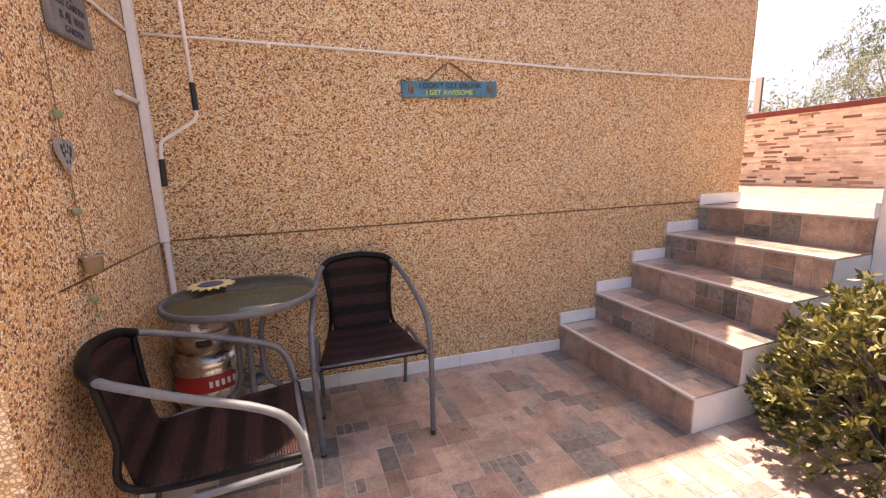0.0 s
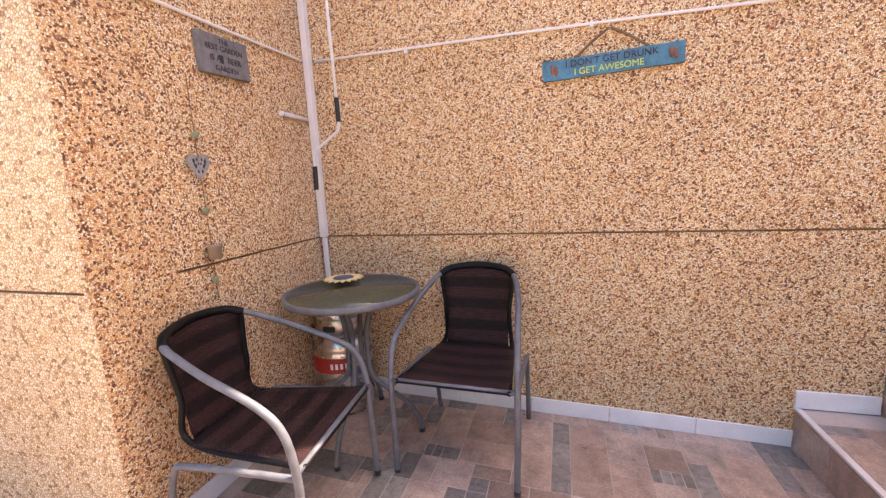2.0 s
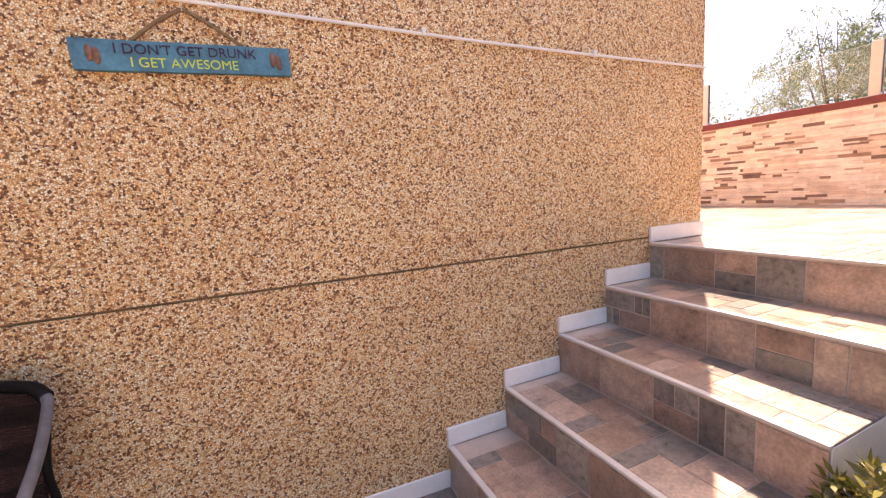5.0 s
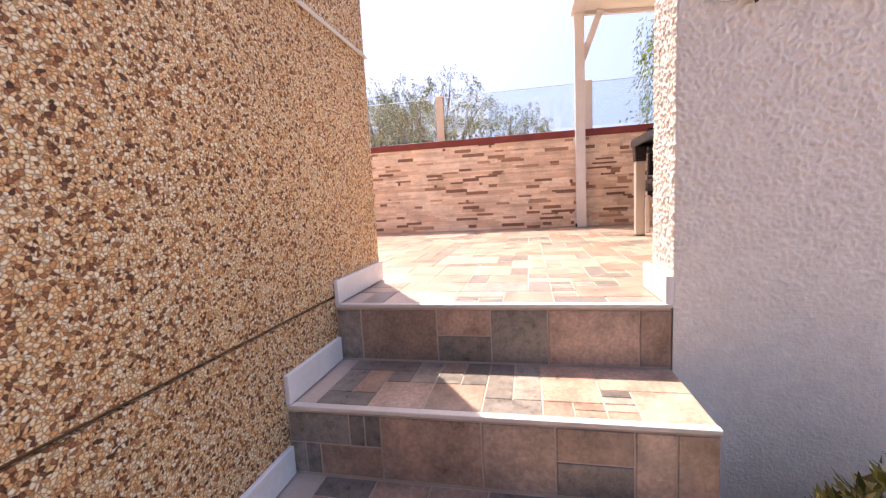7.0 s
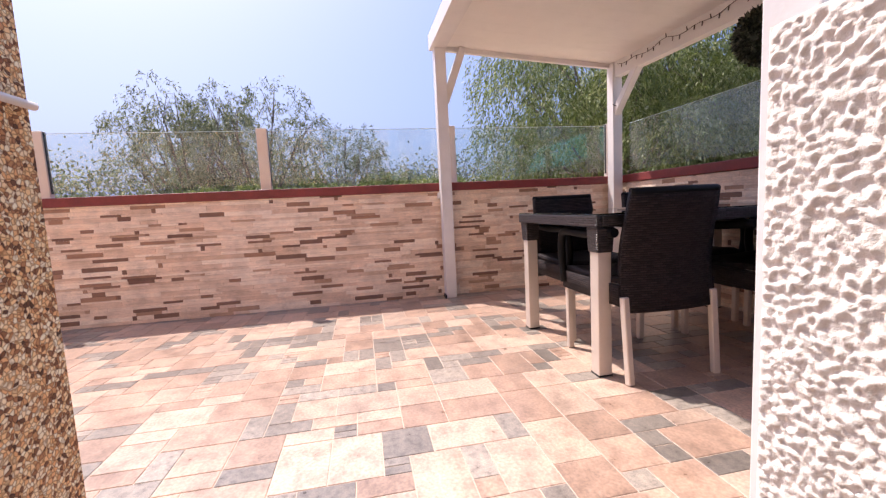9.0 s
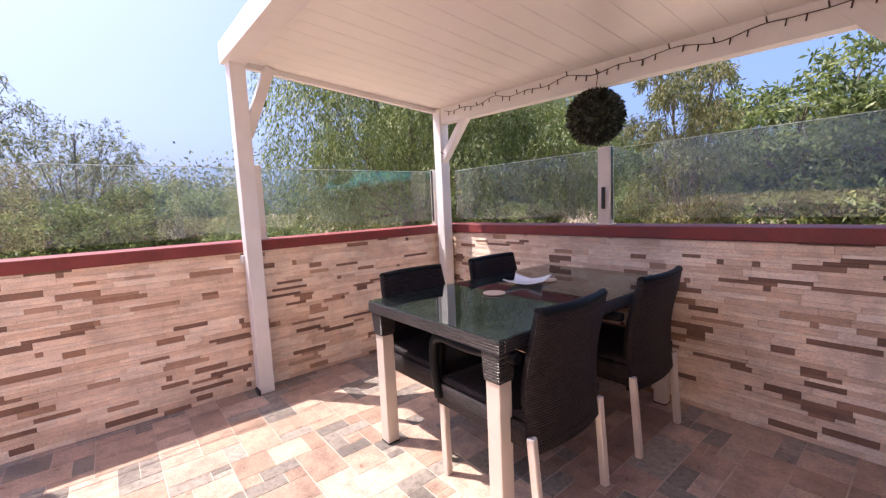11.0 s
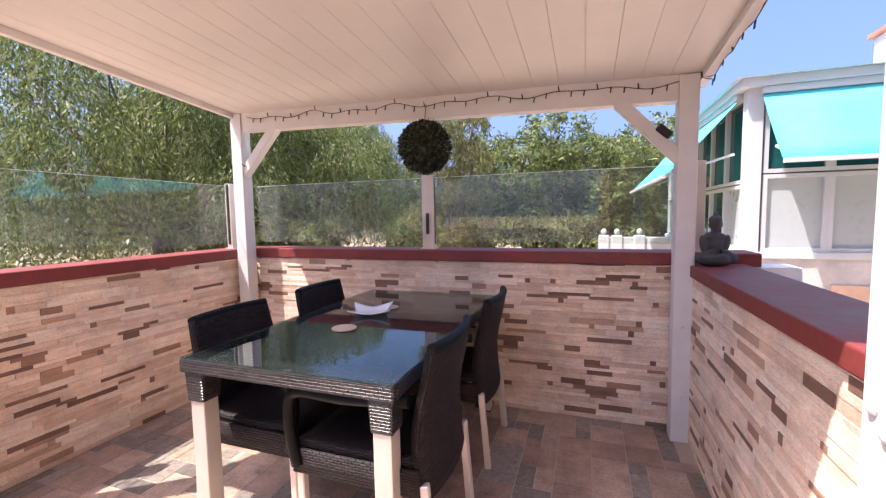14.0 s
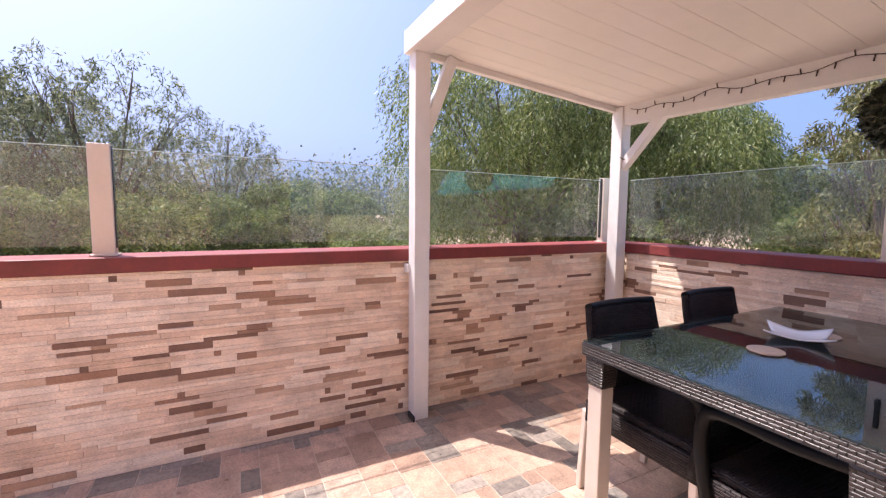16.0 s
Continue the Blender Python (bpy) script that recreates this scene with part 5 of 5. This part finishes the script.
# ---- tiles and stone strips, piece by piece ----
def piece_mesh(name, w, h, d, mat, chamfer=0.0015):
    """A flat piece lying on z = 0 with a chamfered upper edge, its corner at the origin."""
    c = chamfer
    v = [(0, 0, 0), (w, 0, 0), (w, h, 0), (0, h, 0), (0, 0, d - c), (w, 0, d - c), (w, h, d - c), (0, h, d - c), (c, c, d), (w - c, c, d), (w - c, h - c, d), (c, h - c, d)]
    f = [(0, 1, 5, 4), (1, 2, 6, 5), (2, 3, 7, 6), (3, 0, 4, 7), (4, 5, 9, 8), (5, 6, 10, 9), (6, 7, 11, 10), (7, 4, 8, 11), (8, 9, 10, 11)]
    me = bpy.data.meshes.new(name)
    me.from_pydata(v, [], f)
    me.materials.append(mat)
    return me, v, f


PIECES = {}


def lay(owner, name, items, single_test, thick):
    """items: (matrix, width, height, depth, kind). Those in the stretch become parts, the rest one joined mesh a kind."""
    rest, count = {}, 0
    for m, w, h, d, kind in items:
        key = (name, round(w, 4), round(h, 4), round(d, 4), kind)
        mats = {"terra": TERRA, "slate": SLATE, "cream": CREAM, "brown": BROWN}[kind]
        if key not in PIECES:
            PIECES[key] = piece_mesh(name, w, h, d, mats[True])
        me, v, f = PIECES[key]
        if count < 300 and single_test(m.translation):
            ob = new(name, me)
            ob.parent, ob.matrix_basis = owner, m
            count += 1
        else:
            vs, fs = rest.setdefault(kind, ([], []))
            base = len(vs)
            vs.extend(tuple(m @ Vector(p)) for p in v)
            fs.extend(tuple(base + q for q in face) for face in f)
    for kind, (vs, fs) in rest.items():
        mats = {"terra": TERRA, "slate": SLATE, "cream": CREAM, "brown": BROWN}[kind]
        tagged(from_lists("more_" + name + "s", vs, fs, mats[False], owner), kind="stuff")


def patchwork(nx, ny, rng):
    """Fills a grid with a loose patchwork of squares, oblongs and small insets."""
    used = np.zeros((ny, nx), bool)
    out = []
    kinds = [((2, 2), 0.28), ((3, 2), 0.12), ((2, 3), 0.12), ((1, 2), 0.18), ((2, 1), 0.18), ((1, 1), 0.12)]
    for j in range(ny):
        for i in range(nx):
            if used[j, i]:
                continue
            order = rng.permutation(len(kinds))
            first = rng.choice(len(kinds), p=[k[1] for k in kinds])
            for q in [first, *order]:
                w, h = kinds[q][0]
                if i + w <= nx and j + h <= ny and not used[j : j + h, i : i + w].any():
                    used[j : j + h, i : i + w] = True
                    out.append((i, j, w, h))
                    break
    return out


def tiles(x0, y0, nx, ny, g, frame_m, seed, thick=0.011, gap=0.0035, slate=0.62):
    """Tile pieces of a patchwork in the plane of frame_m."""
    rng = np.random.default_rng(seed)
    items = []
    for i, j, w, h in patchwork(nx, ny, rng):
        small = w * h
        kind = "slate" if (small == 2 and rng.random() < slate) or (small == 1 and rng.random() < 0.6) or rng.random() < 0.05 else "terra"
        if small == 1 and rng.random() < 0.45:
            for di in (0, 1):
                items.append((frame_m @ Matrix.Translation((x0 + (i + di / 2) * g + gap / 2, y0 + j * g + gap / 2, 0)), w * g / 2 - gap, h * g - gap, thick, kind))
            continue
        items.append((frame_m @ Matrix.Translation((x0 + i * g + gap / 2, y0 + j * g + gap / 2, 0)), w * g - gap, h * g - gap, thick, kind))
    return items


G = 0.083
flat = Matrix.Translation((0, 0, -0.012))
items = [q for q in tiles(-4.4, -3.32, 68, 40, G, flat, 101) if q[0].translation.x < 0.0 or q[0].translation.y < STAIR_Y - 0.1]
items = [q for q in items if not (q[0].translation.x < XA and q[0].translation.y > YF - 0.06) and not (q[0].translation.x > 0.48 and -2.95 < q[0].translation.y < -1.4)]
items = [(SLOPE @ q[0] if q[0].translation.x < 0 else q[0], *q[1:]) for q in items]
lay(bpy.data.objects["court_floor"], "tile", items, lambda p: -2.45 < p.x < 0.0 and p.y > -1.35, 0.011)
up = Matrix.Translation((0, 0, Z - 0.012))
items = [q for q in tiles(1.33, -2.905, 39, 62, G, up, 202) if not (q[0].translation.x < XR - 0.02 and q[0].translation.y < -1.09) and not (q[0].translation.x < XE and q[0].translation.y > -0.09)]
lay(bpy.data.objects["terrace_slab"], "tile", items, lambda p: (p.x < 2.6 and p.y > -1.5) or (p.y > -1.6 and p.x < 4.0), 0.011)
for k, x in enumerate(RISERS):
    x1 = RISERS[k + 1] if k < 4 else 1.33
    z = 0.2 * (k + 1)
    n = 4 if k < 4 else 0
    items = []
    if n:
        gx = (x1 - x - 0.022) / n
        items += [(Matrix.Translation((0, 0, z - 0.012)) @ Matrix.Translation((x + 0.022, STAIR_Y, 0)) @ m, w, h, d, kind) for m, w, h, d, kind in tiles(0, 0, n, 13, gx if gx < G * 1.1 else G, Matrix.Identity(4), 300 + k)]
    # risers stand upright, their faces towards the foot of the stairs
    stand = Matrix.Translation((x + 0.012, -0.002, z - 0.2)) @ Matrix(((0, 0, -1, 0), (-1, 0, 0, 0), (0, 1, 0, 0), (0, 0, 0, 1)))
    g = 0.0925
    items += [(stand @ m, w, h, d, kind) for m, w, h, d, kind in tiles(0, 0.002, 12, 2, g * 0.975, Matrix.Identity(4), 400 + k, gap=0.005, slate=0.5)]
    lay(stairs, "tile", items, lambda p: True, 0.011)


def strips(length, height, m, seed):
    """Courses of long thin stones, mostly cream, with darker ones scattered among them."""
    rng = np.random.default_rng(seed)
    items, z = [], 0.0
    while z < height - 0.004:
        h = float(rng.choice((0.018, 0.026, 0.034)))
        h = min(h, height - z)
        h = round(h, 3)
        x = -rng.uniform(0, 0.2)
        dark_before = False
        while x < length:
            dark = rng.random() < 0.25 and not dark_before
            w = float(rng.choice((0.09, 0.14, 0.18, 0.24))) if dark else float(rng.choice((0.12, 0.2, 0.28, 0.36)))
            if rng.random() < 0.06:
                w, dark = 0.03, True
            a, b = max(x, 0.0), min(x + w, length)
            if b - a > 0.012:
                d = float(rng.choice((0.0095, 0.0105, 0.012)))
                items.append((m @ Matrix.Translation((a, z, 0)), round(b - a - 0.0004, 4), round(h - 0.0004, 4), d, "brown" if dark else "cream"))
            dark_before = dark
            x += w
        z += h
    return items


# upright faces: local x along the wall, local y up, local z out of the wall
east = Matrix.Translation((XW + 0.0125, 4.2, Z)) @ Matrix(((0, 0, -1, 0), (-1, 0, 0, 0), (0, 1, 0, 0), (0, 0, 0, 1)))
south = Matrix.Translation((XW, YW - 0.0125, Z)) @ Matrix(((-1, 0, 0, 0), (0, 0, 1, 0), (0, 1, 0, 0), (0, 0, 0, 1)))
west = Matrix.Translation((XR - 0.0125, YW, Z)) @ Matrix(((0, 0, 1, 0), (1, 0, 0, 0), (0, 1, 0, 0), (0, 0, 0, 1)))
lay(wall_east, "stone_strip", strips(7.1, TOP - Z, east, 61), lambda p: -1.2 < p.y < 0.1, 0.01)
lay(wall_south, "stone_strip", strips(XW - XR, TOP - Z, south, 62), lambda p: 1.5 < p.x < 2.7, 0.01)
lay(wall_side, "stone_strip", strips(1.65, TOP - 0.045 - Z, west, 63), lambda p: True, 0.01)
